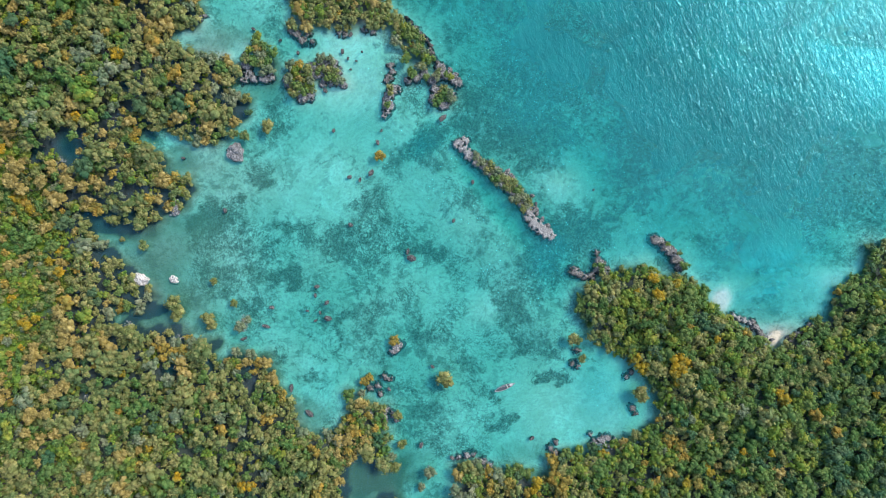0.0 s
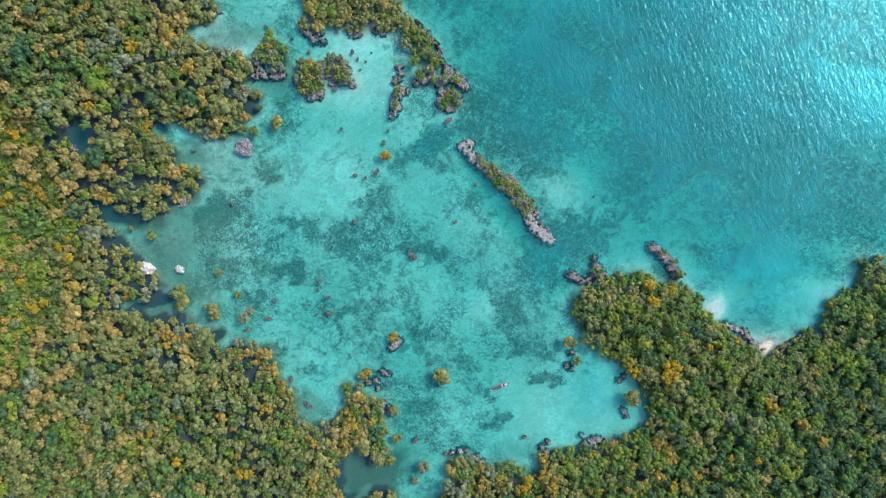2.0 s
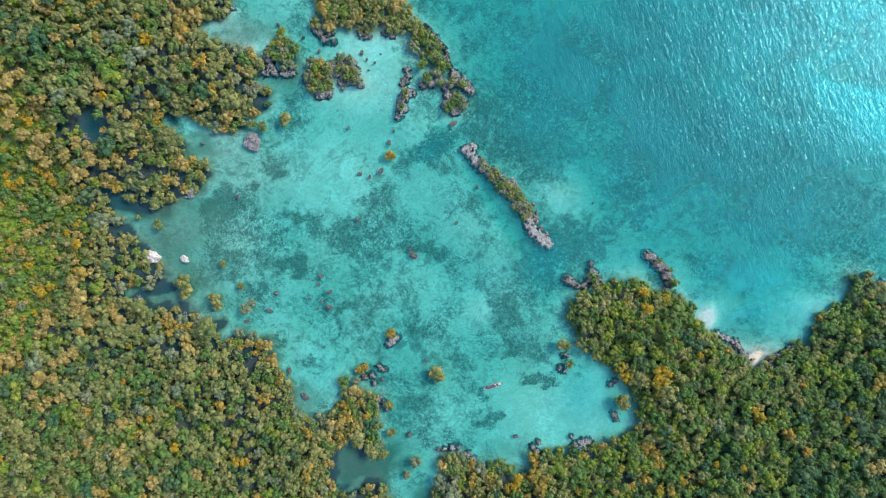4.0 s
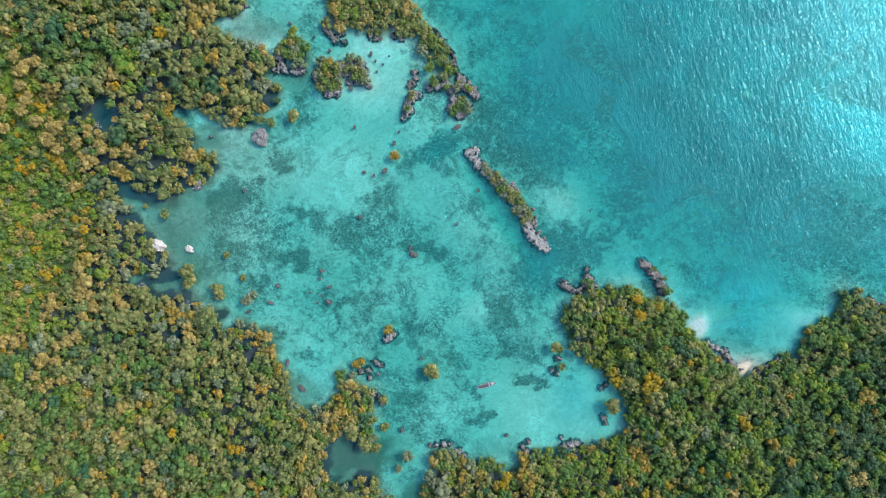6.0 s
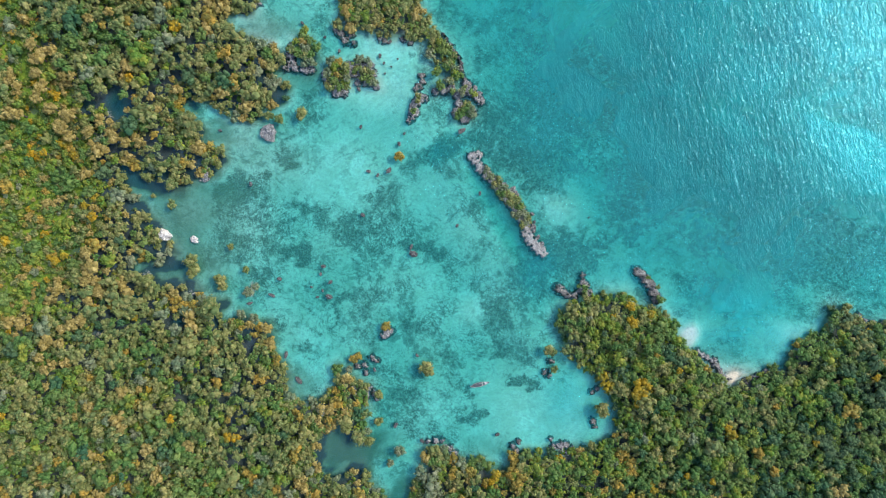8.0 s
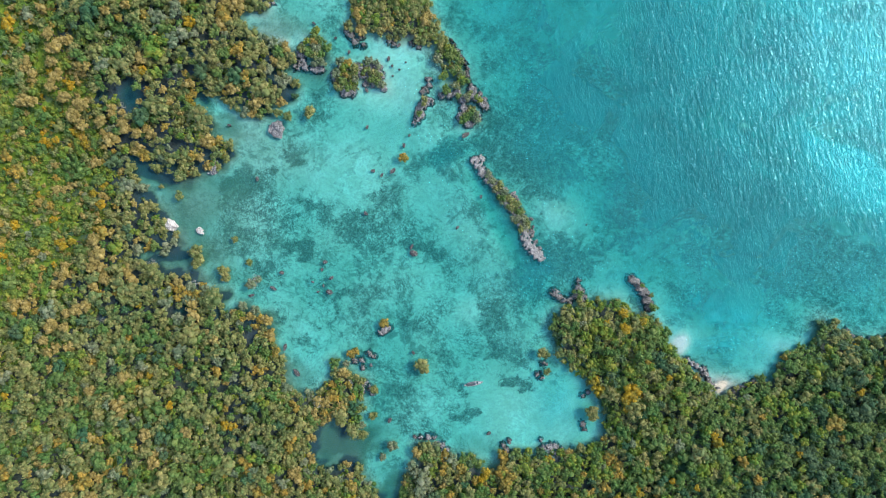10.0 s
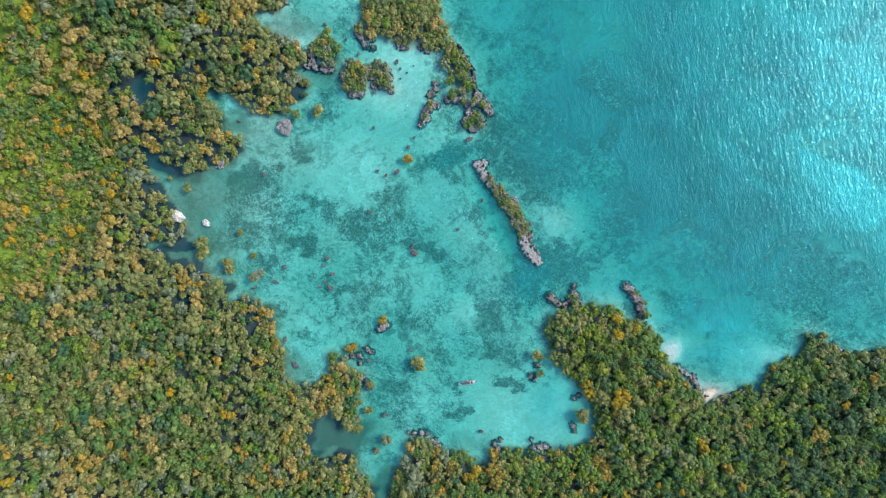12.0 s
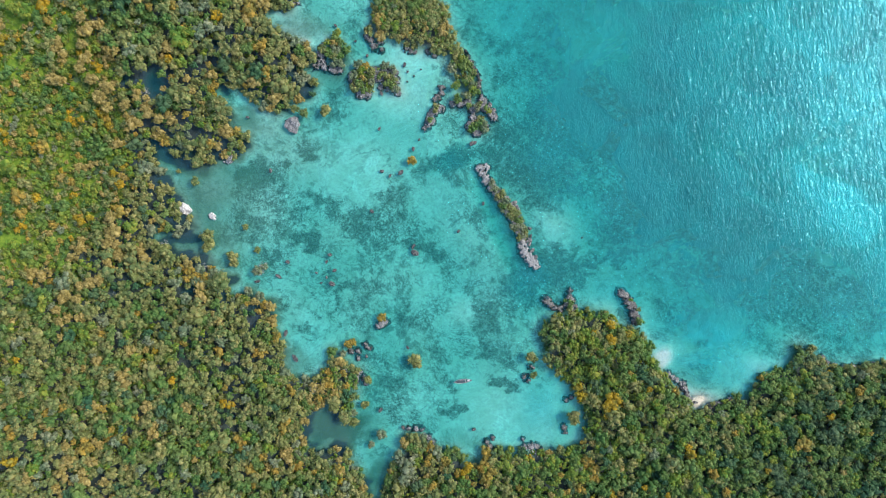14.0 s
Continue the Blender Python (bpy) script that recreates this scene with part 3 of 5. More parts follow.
grass = 0.62 * scrubland(GX, GY) + 0.7 * np.clip(ovals(CLEARINGS, GX, GY), 0, 1) + 0.35 * smooth(GX, 40, 70)
ground = sheet("ground", gxs, gys, ground_z, {"weed": np.clip(weed, -0.4, 0.86), "silt": silt, "soil": soil, "grass": grass, "beach": beach}, SEABED)
tagged(ground, "pale coral sand seabed with weed beds, rising to muddy land", "ground", kind="structure")

wxs, wys = graded(-165, 165, 1.5, HORIZON), graded(-118, 118, 1.5, HORIZON)
WX, WY = np.meshgrid(wxs, wys)
wheight, wland, _, _ = profile(WX, WY)
wout = 0.76 * WX + 0.65 * WY
chop = 0.07 + 0.93 * (0.80 * smooth(wout, -8, 22) + 0.15 * smooth(wout, 22, 84)) * smooth(-wland, 0, 12)
# the two wout terms stand in for sky and sun glints; the ovals are silt
silt_glint = 0.11 * smooth(wout, -6, 24) * smooth(-wland, 3, 14) + 0.09 * smooth(wout, 76, 135) + ovals(STIRRED, WX, WY)
silt_glint = np.clip(silt_glint * (1 - 1.1 * np.clip(ovals(DARK_SEA, WX, WY), 0, 0.7)), 0, 0.7)
water = sheet("water", wxs, wys, 0 * WX, {"depth": np.maximum(-wheight, 0.03), "chop": chop, "silt_glint": silt_glint}, WATER)
tagged(water, "clear turquoise lagoon and sea water, rippled by wind offshore", "water", kind="structure")


# ---- plants ----
def part(name, data, parent, label=""):
    ob = new(name, data)
    ob.parent = parent
    return tagged(ob, label)


def crown_shape(seed, lobes, cards, spread=1.0, leaf=1.0):
    """A crown of radius 1 over z = 0: rounded lobes of foliage, gathered on a few boughs and set with leaf sprays. Gives corners, quads and each corner's lobe."""
    rng = np.random.default_rng(seed)
    verts, quads, marks, base = [], [], [], 0
    long, lean = rng.uniform(1.0, 1.28), rng.uniform(0, math.pi)
    boughs = [(0.0, 0.0)] + [(0.50 * spread * math.cos(t), 0.50 * spread * math.sin(t)) for t in rng.uniform(0, 0.7) + np.arange(5) * 1.2566 + rng.uniform(-0.35, 0.35, 5)]
    for n in range(lobes):
        bx, by = boughs[n % len(boughs)]
        reach, turn = 0.30 * spread * math.sqrt(rng.random()), rng.uniform(0, 2 * math.pi)
        px, py = bx + reach * math.cos(turn), by + reach * math.sin(turn)
        along, across = px * math.cos(lean) + py * math.sin(lean), py * math.cos(lean) - px * math.sin(lean)
        along, across = along * long, across / long
        px, py = along * math.cos(lean) - across * math.sin(lean), along * math.sin(lean) + across * math.cos(lean)
        far = min(0.95, math.hypot(px, py))
        c = np.array((px, py, 0.44 * math.sqrt(1 - far * far) + rng.uniform(-0.16, 0.24)))
        r = 0.22 + 0.20 * rng.random() ** 1.3 + (0.08 if n < 3 else 0)
        # the lobe's body
        sides = 6 if n < 3 else 4
        ring = np.arange(sides) * 2 * math.pi / sides + rng.uniform(0, 1.5)
        wide = rng.uniform(0.66, 1.0, sides) * r
        low = c + np.stack([np.cos(ring) * wide, np.sin(ring) * wide, np.full(sides, -0.45 * r)], -1)
        top = c + np.stack([np.cos(ring) * r * 0.48, np.sin(ring) * r * 0.48, rng.uniform(0.4, 0.62, sides) * r], -1)
        verts += [low, top]
        quads += [(base + k, base + (k + 1) % sides, base + sides + (k + 1) % sides, base + sides + k) for k in range(sides)]
        quads += [(base + 6, base + 7, base + 8, base + 9), (base + 9, base + 10, base + 11, base + 6)] if sides == 6 else [(base + 4, base + 5, base + 6, base + 7)]
        base += 2 * sides
        # its leaf sprays
        way = rng.normal(size=(cards, 3))
        way[:, 2] = np.abs(way[:, 2]) * 0.95 - 0.22
        way /= np.linalg.norm(way, axis=1)[:, None]
        mid = c + way * r * rng.uniform(0.80, 1.22, (cards, 1)) * (1, 1, 0.88)
        face = way + 0.30 * rng.normal(size=(cards, 3)) + (0, 0, 0.2)
        face /= np.linalg.norm(face, axis=1)[:, None]
        side = np.cross(face, rng.normal(size=(cards, 3)))
        side /= np.linalg.norm(side, axis=1)[:, None]
        other = np.cross(face, side)
        a, b = leaf * rng.uniform(0.08, 0.15, (cards, 1)), leaf * rng.uniform(0.05, 0.10, (cards, 1))
        verts.append(np.stack([mid + side * a, mid + other * b, mid - side * a * 0.8, mid - other * b], 1).reshape(-1, 3))
        quads += [(base + 4 * k, base + 4 * k + 1, base + 4 * k + 2, base + 4 * k + 3) for k in range(cards)]
        base += 4 * cards
        marks.append(np.full(2 * sides + 4 * cards, rng.random()))
    return np.concatenate(verts), np.array(quads), np.concatenate(marks)


SHAPES = [crown_shape(10 + n, *row) for n, row in enumerate([(16, 9, 0.86, 1.2), (17, 8, 0.92, 1.22), (15, 9, 0.82, 1.2), (17, 8, 0.88, 1.22), (18, 8, 0.95, 1.2), (16, 9, 0.98, 1.2), (17, 8, 0.86, 1.22)])]
SHAPES += [crown_shape(70 + n, 20, 12, 0.86) for n in range(2)]
FULL = 7
PLAIN_SHAPE = crown_shape(30, 5, 5, 1.1)
BUSH_SHAPES = [crown_shape(31 + n, 6, 6, 1.2, 1.6) for n in range(4)]


def crown_mesh(shape, kind):
    verts, quads, marks = SHAPES[shape]
    data = bpy.data.meshes.new("crown")
    fill_mesh(data, verts, quads)
    data.attributes.new("lobe", "FLOAT", "POINT").data.foreach_set("value", marks.astype(np.float32))
    data.materials.append(LEAVES[kind])
    return data


def trunk_mesh(seed):
    """A tapered, leaning trunk with three limbs and prop roots, 1 high."""
    rng = random.Random(seed)
    bm = bmesh.new()

    def limb(a, b, ra, rb):
        way = b - a
        turn = way.to_track_quat("Z", "Y").to_matrix().to_4x4()
        bmesh.ops.create_cone(bm, segments=6, radius1=ra, radius2=rb, depth=way.length, matrix=Matrix.Translation((a + b) / 2) @ turn)

    fork = Vector((rng.uniform(-0.06, 0.06), rng.uniform(-0.06, 0.06), 0.55))
    limb(Vector((0, 0, -0.1)), fork, 0.075, 0.05)
    for n in range(4):
        turn = n * 1.57 + rng.uniform(-0.4, 0.4)
        out = Vector((math.cos(turn), math.sin(turn), 0))
        limb(fork, fork + out * 0.24 + Vector((0, 0, rng.uniform(0.3, 0.42))), 0.04, 0.015)
        limb(Vector((0, 0, 0.22)), out * 0.2 - Vector((0, 0, 0.1)), 0.02, 0.014)
    data = bpy.data.meshes.new("trunk")
    bm.to_mesh(data)
    bm.free()
    data.materials.append(BARK)
    return data


CROWNS = {(s, k): crown_mesh(s, k) for s in range(len(SHAPES)) for k in KINDS}
TRUNKS = [trunk_mesh(n) for n in range(4)]
WORDS = {
    "olive": "olive-leaved mangrove tree with a rounded lumpy crown",
    "green": "green leafy coastal tree with a dense crown",
    "dark": "dark green coastal tree with a dense crown",
    "grey": "grey-leaved, half-bare mangrove tree at the waterside",
    "tan": "tan-leaved mangrove tree with a dry-looking crown",
    "gold": "golden-yellow leaved tree standing out of the canopy",
    "yellow": "yellow-olive mangrove shrub rooted on a rock in the lagoon",
    "lime": "bright yellow-green leafy bush",
}
things = random.Random(4)


def ground_height(x, y):
    col, row = int(np.clip(np.searchsorted(gxs, x), 1, len(gxs) - 1)), int(np.clip(np.searchsorted(gys, y), 1, len(gys) - 1))
    return float(ground_z[row, col])


def tree(x, y, radius, height, kind, name="mangrove_tree", group="trees round the lagoon", label="", base=None, dense=False):
    """One tree: an Empty at its foot with a trunk and a crown."""
    foot = ground_height(x, y) if base is None else base
    ob = new(name)
    ob.empty_display_size = 0.3
    ob.location = (x, y, foot)
    tagged(ob, label or WORDS[kind], "tree" if height > 1.6 else "shrub", group)
    bole = part("trunk", things.choice(TRUNKS), ob)
    bole.scale = (height * 0.62, height * 0.62, height * 0.72)
    top = part("crown", CROWNS[things.randrange(FULL, len(SHAPES)) if dense else things.randrange(FULL), kind], ob)
    top.location = (0, 0, height - radius * 0.78)
    top.scale = (radius * things.uniform(0.92, 1.08), radius * things.uniform(0.92, 1.08), radius * things.uniform(0.8, 1.05))
    top.rotation_euler = (0, 0, things.uniform(0, 6.28))
    return ob


# Where each sort of tree grows: shares of olive, green, dark, grey, tan, gold, yellow, lime
def shares(x, y, land, west, open_land):
    east = float(smooth(np.array(x - 0.2 * y), 22, 40))
    fringe = float(smooth(np.array(land), 16, 3))
    scrub = np.array([0.21, 0.20, 0.01, 0.03, 0.10, 0.06, 0.09, 0.32])
    shore = np.array([0.60, 0.07, 0.02, 0.10, 0.13, 0.006, 0.05, 0.014])
    wood = np.array([0.47, 0.27, 0.05, 0.06, 0.06, 0.006, 0.035, 0.06])
    far_east = float(smooth(np.array(x - 0.8 * y), 98, 174))
    bush = np.array([0.20, 0.44, 0.09, 0.015, 0.008, 0.014, 0.018, 0.215]) * (1 - far_east) + np.array([0.03, 0.29, 0.62, 0.01, 0.0, 0.004, 0.006, 0.04]) * far_east
    mix = shore * fringe + wood * (1 - fringe)
    mix = mix * (1 - west) + scrub * west
    mix[KINDS.index("tan")] += 1.5 * west * (1 - west)
    mix = mix * (1 - open_land) + np.array([0.24, 0.30, 0.02, 0.05, 0.03, 0.03, 0.03, 0.30]) * open_land
    mix = mix * (1 - 0.95 * east) + bush * 0.95 * east
    return mix / mix.sum(), east


# Single trees and shrubs that stand in the water or out of the canopy: x, y, crown radius
LONE_OLIVE = [(-54.2, 46.6, 2.0), (-56.4, 44.4, 2.0), (-85.6, -20.8, 2.2), (-82.2, -21.6, 2.4), (-79.6, -23.4, 2.3), (-46.2, 32.3, 1.94), (-52.1, 29.7, 1.64), (-55.3, 30.3, 1.49), (-70.5, -14.0, 2.54), (-69.6, -16.6, 2.39), (-61.6, -18.1, 1.94), (-60.7, -20.0, 1.64), (-77.1, 25.5, 3.29), (-75.3, 23.5, 2.39), (0.4, -34.2, 2.39), (34.5, -23.8, 2.09), (36.8, -29.0, 1.34), (51.7, -37.5, 2.39), (52.4, -39.1, 1.79), (50.5, -48.6, 1.79), (-12.5, -57.2, 1.94), (-78.7, 0.9, 1.49), (-55.1, -14.2, 1.34), (-60.4, -8.4, 1.20), (-11.8, -43.9, 1.64), (-10.8, -51.5, 1.49), (-84.7, 2.5, 0.90), (-62.4, -26.0, 3.59), (-64.8, -27.6, 2.09), (-20.0, -53.3, 2.54), (-15.5, -56.3, 2.69), (-79.5, 6.4, 2.09), (-82.0, -21.5, 2.09), (-17.8, -41.4, 1.34)]
LONE_GREY = [(-53.2, -20.5, 1.94), (-51.8, -18.7, 1.34), (-3.6, -58.7, 1.94), (-5.7, -62.9, 1.20), (-13.3, -54.8, 1.20), (-54.4, -27.0, 1.79), (-21.5, -37.9, 1.34), (64.2, -43.9, 1.34), (-27.5, -50.6, 1.34), (9.1, -56.3, 1.34), (-50.6, -27.5, 1.79), (-70.1, -24.5, 1.94)]
LONE_YELLOW = [(-16.7, 24.5, 1.64), (-13.0, -24.2, 1.64), (-19.3, -33.9, 1.34), (-20.8, -35.0, 1.34), (-37.9, 48.7, 1.34)]
LONE_GOLD = [(60.9, -8.8, 1.5), (-115.6, 9.7, 1.34), (-99.2, -5.8, 1.64), (-107.9, -20.0, 1.49), (-105.5, -18.1, 1.20), (-76.0, -51.5, 1.34), (-68.6, -58.9, 1.34), (55.9, -11.8, 1.94), (54.7, -7.6, 1.49), (60.1, -32.0, 1.64), (60.7, -34.5, 1.34), (24.5, -60.8, 1.64), (23.9, -62.9, 1.34), (70.8, -23.2, 1.20), (86.7, -37.2, 1.34), (77.4, -52.1, 1.05), (68.1, -55.4, 1.34), (62.9, -60.4, 1.34)]
LONE_GREEN = [(-4.3, 50.2, 1.34), (-9.6, 50.2, 1.34), (-97.7, -52.1, 2.09), (-96.2, -49.2, 1.64), (59.2, -23.8, 2.09), (77.1, -32.0, 1.79), (75.6, -28.2, 1.79), (-146.5, 24.7, 1.56), (-132.8, -10.0, 2.77), (-136.6, -5.7, 2.42), (-139.8, 36.4, 2.42)]
LONE_TAN = [(-97.7, -20.0, 2.69), (-95.5, -23.8, 2.09), (-99.2, -16.3, 2.09), (-94.7, -26.7, 1.79), (-97.0, -29.7, 1.79), (-100.7, -37.2, 2.09), (-102.9, -38.7, 1.64), (-106.7, -43.9, 1.79), (-109.7, 21.1, 1.94), (-112.6, 18.1, 1.79), (-73.8, -23.8, 1.79), (-21.5, -40.5, 1.79), (-46.2, -29.7, 1.79), (-51.4, -29.7, 1.49), (-123.3, 39.5, 2.07), (-120.7, 35.9, 2.25), (-120.6, 31.6, 1.90), (-118.4, 28.0, 2.07), (-119.5, 24.8, 1.90), (-115.3, 22.4, 2.25), (-111.3, 21.0, 2.08), (-111.8, 17.3, 2.08), (-109.0, 15.5, 1.90), (-96.9, 16.8, 2.08), (-93.2, 16.3, 1.90), (-104.0, 17.6, 2.08), (-123.8, 19.3, 1.73), (-106.2, -42.3, 1.91), (-102.5, -42.7, 1.91), (-100.3, -37.4, 2.08), (-98.0, -35.3, 1.91), (-107.7, -47.4, 1.91), (-99.7, -16.2, 1.91), (-96.9, -19.9, 2.08), (-98.4, -24.3, 1.91), (-93.7, -27.1, 1.73)]
LONG_SCRUB = [(8.7, 24.7, 1.20), (10.2, 22.9, 1.20), (12.3, 22.0, 1.34), (14.3, 20.6, 1.34), (14.0, 18.7, 1.20), (16.3, 18.7, 1.34), (18.1, 17.2, 1.34), (17.2, 16.1, 1.20), (19.7, 15.4, 1.34), (21.1, 13.7, 1.34), (19.1, 13.6, 1.20), (22.1, 11.7, 1.05), (21.2, 10.6, 1.05), (22.7, 12.7, 0.90)]
SPIT_SCRUB = [(-9.7, 50.3, 1.7), (-6.6, 52.5, 2.0), (-12.4, 54.9, 1.8), (-12.1, 59.6, 2.0), (-8.9, 57.6, 1.8), (-6.2, 55.1, 1.7), (-5.0, 51.5, 1.6), (-3.4, 49.5, 1.3), (-8.0, 46.5, 1.4), (-1.2, 46.5, 1.1), (2.0, 45.0, 1.0), (-5.4, 47.9, 1.3), (2.2, 39.8, 1.5), (-14.6, 61.0, 1.8), (-12.5, 61.1, 1.34), (-10.3, 58.4, 1.34), (-9.0, 55.7, 1.49), (-6.9, 53.0, 1.34), (-5.4, 55.1, 1.20), (-7.3, 56.9, 1.34), (-4.8, 50.9, 1.34), (-5.8, 52.1, 1.20), (63.3, -4.3, 1.49), (62.2, -1.0, 0.90), (58.9, 1.3, 0.75), (41.5, -4.6, 1.20), (42.7, -7.3, 1.49), (39.7, -4.3, 0.75), (-14.0, 42.0, 1.34), (-14.5, 38.1, 1.05), (-8.1, 46.2, 1.34), (-5.8, 48.0, 1.49), (-2.1, 45.3, 1.20), (0.1, 40.5, 1.94), (-1.3, 39.0, 1.64), (1.6, 41.2, 1.49), (-4.3, 45.0, 1.05), (0.9, 45.7, 1.05)]
REEF_SCRUB = [(-49.6, 49.3, 1.8), (-45.0, 51.6, 1.7), (-45.5, 47.3, 1.6), (-48.6, 56.0, 1.5), (-51.8, 50.0, 1.5), (-49.2, 54.7, 1.79), (-46.9, 53.2, 1.64), (-48.1, 50.9, 1.79), (-46.0, 49.2, 1.64), (-47.2, 47.2, 1.49), (-50.6, 52.4, 1.34), (-40.2, 48.7, 1.64), (-38.8, 46.8, 1.49), (-40.6, 44.7, 1.64), (-38.2, 42.7, 1.49), (-36.5, 41.2, 1.34), (-35.7, 47.2, 1.49), (-34.7, 44.2, 1.34), (-32.3, 50.3, 1.49), (-29.7, 49.8, 1.34), (-30.5, 47.2, 1.20), (-26.9, 44.1, 1.34), (-39.4, 40.8, 1.20)]

planted = []
for rows, kind, high in ((LONE_OLIVE, "olive", 1.5), (LONE_GREY, "grey", 1.4), (LONE_GOLD, "gold", 2.1), (LONE_YELLOW, "yellow", 1.5), (LONE_GREEN, "lime", 1.6), (LONE_TAN, "tan", 1.7)):
    for x, y, r in rows:
        r *= 1.12
        inland = land_depth(np.array([x]), np.array([y]))[0] > 4
        tree(x, y, r, (3.6 + 0.6 * r if inland else 0.5 + high * r), kind, dense=True)
        planted.append((x, y, r))
for x, y, r in LONG_SCRUB:
    tree(x, y, r * 1.30, 1.4, things.choice(("olive", "grey", "green")), "scrub_bush", "bushes on the long islet", "low olive-green salt scrub on the rock islet", base=0.3)
for x, y, r in SPIT_SCRUB + REEF_SCRUB:
    tree(x, y, r * 1.12, 2.2, things.choice(("olive", "olive", "lime", "green", "grey")), "scrub_bush", "bushes on the rocks", "low yellowish salt scrub rooted on coral rock", base=0.2)
    planted.append((x, y, r))


def dead_tree(x, y, r, seed):
    """A bare tree: a pale leaning trunk that forks four times into twigs."""
    rng = random.Random(seed)
    ob = new("dead_tree")
    ob.location = (x, y, ground_height(x, y))
    tagged(ob, "bare dead mangrove with pale grey branching twigs", "tree", "dead trees")
    high = r * 1.9

    def stick(bm, a, b, ra, rb):
        way = b - a
        bmesh.ops.create_cone(bm, segments=5, radius1=ra, radius2=rb, depth=way.length, matrix=Matrix.Translation((a + b) / 2) @ way.to_track_quat("Z", "Y").to_matrix().to_4x4())

    def mesh_of(bm, name):
        data = bpy.data.meshes.new(name)
        bm.to_mesh(data)
        bm.free()
        data.materials.append(PALE_WOOD)
        part(name, data, ob)

    top = Vector((rng.uniform(-0.3, 0.3) * r, rng.uniform(-0.3, 0.3) * r, high * 0.45))
    bm = bmesh.new()
    stick(bm, Vector((0, 0, -0.2)), top, 0.09, 0.06)
    mesh_of(bm, "trunk")

    def grow(bm, a, way, length, thick, level):
        b = a + way * length
        stick(bm, a, b, thick, thick * 0.6)
        if level:
            for _ in range(3):
                turn = Vector((rng.uniform(-1, 1), rng.uniform(-1, 1), rng.uniform(-0.25, 0.5)))
                grow(bm, b, (way * 0.8 + turn * 0.8).normalized(), length * rng.uniform(0.55, 0.75), thick * 0.65, level - 1)

    for n in range(5):
        bm = bmesh.new()
        out = Vector((math.cos(n * 1.26 + seed), math.sin(n * 1.26 + seed), 0.55)).normalized()
        grow(bm, top, out, r * 0.38, 0.04, 3)
        mesh_of(bm, "branch")


PALE_WOOD = plain_material("bleached_wood", (0.30, 0.285, 0.26), (0.56, 0.54, 0.50), 0.9, 5.0)
BARE_TREES = [(-53.2, -20.5, 2.24), (-51.8, -18.7, 1.79), (64.5, -44.1, 1.94), (-69.6, -24.7, 2.24), (-69.0, -23.2, 1.79), (-27.2, -50.9, 1.79), (-19.4, -43.5, 1.49), (-82.5, -19.6, 1.64), (-93.2, -39.9, 1.79), (-57.7, 45.0, 1.64), (11.7, -56.9, 1.64), (-100.4, 23.2, 1.79), (-14.0, -55.4, 1.34), (-3.6, -58.7, 1.79), (66.9, -38.7, 1.49), (-66.3, 49.8, 1.64), (9.1, -55.9, 1.49), (-17.8, -45.4, 1.49), (42.4, -50.9, 1.79), (-39.2, -77.2, 1.91)]
for n, (x, y, r) in enumerate(BARE_TREES):
    dead_tree(x, y, r, n)


# ---- the woods: shoreline trees stand singly, the inland wood is one mass ----
class Spread:
    """Keeps plants a share of their widths apart."""

    def __init__(self):
        self.cells = {}

    def free(self, x, y, r, close):
        cx, cy = int(x // 4), int(y // 4)
        for i in range(cx - 2, cx + 3):
            for j in range(cy - 2, cy + 3):
                for a, b, q in self.cells.get((i, j), ()):
                    if (a - x) ** 2 + (b - y) ** 2 < (close * (r + q)) ** 2:
                        return False
        return True

    def take(self, x, y, r):
        self.cells.setdefault((int(x // 4), int(y // 4)), []).append((x, y, r))


def marsh_share(x, y):
    return float(smooth(np.array(-x + 0.35 * y), -20, 10) * smooth(np.array(-x), 36, 50))


def near_view(x, y):
    """Whether a place lies in the stretch of the island that is flown over."""
    for turn, half_x, half_y in ((0, 122, 72), (5, 128, 75), (10, 136, 79), (15.4, 142, 83)):
        c, s = math.cos(radians(turn)), math.sin(radians(turn))
        if abs(x * c + y * s) < half_x and abs(y * c - x * s) < half_y:
            return True
    return False


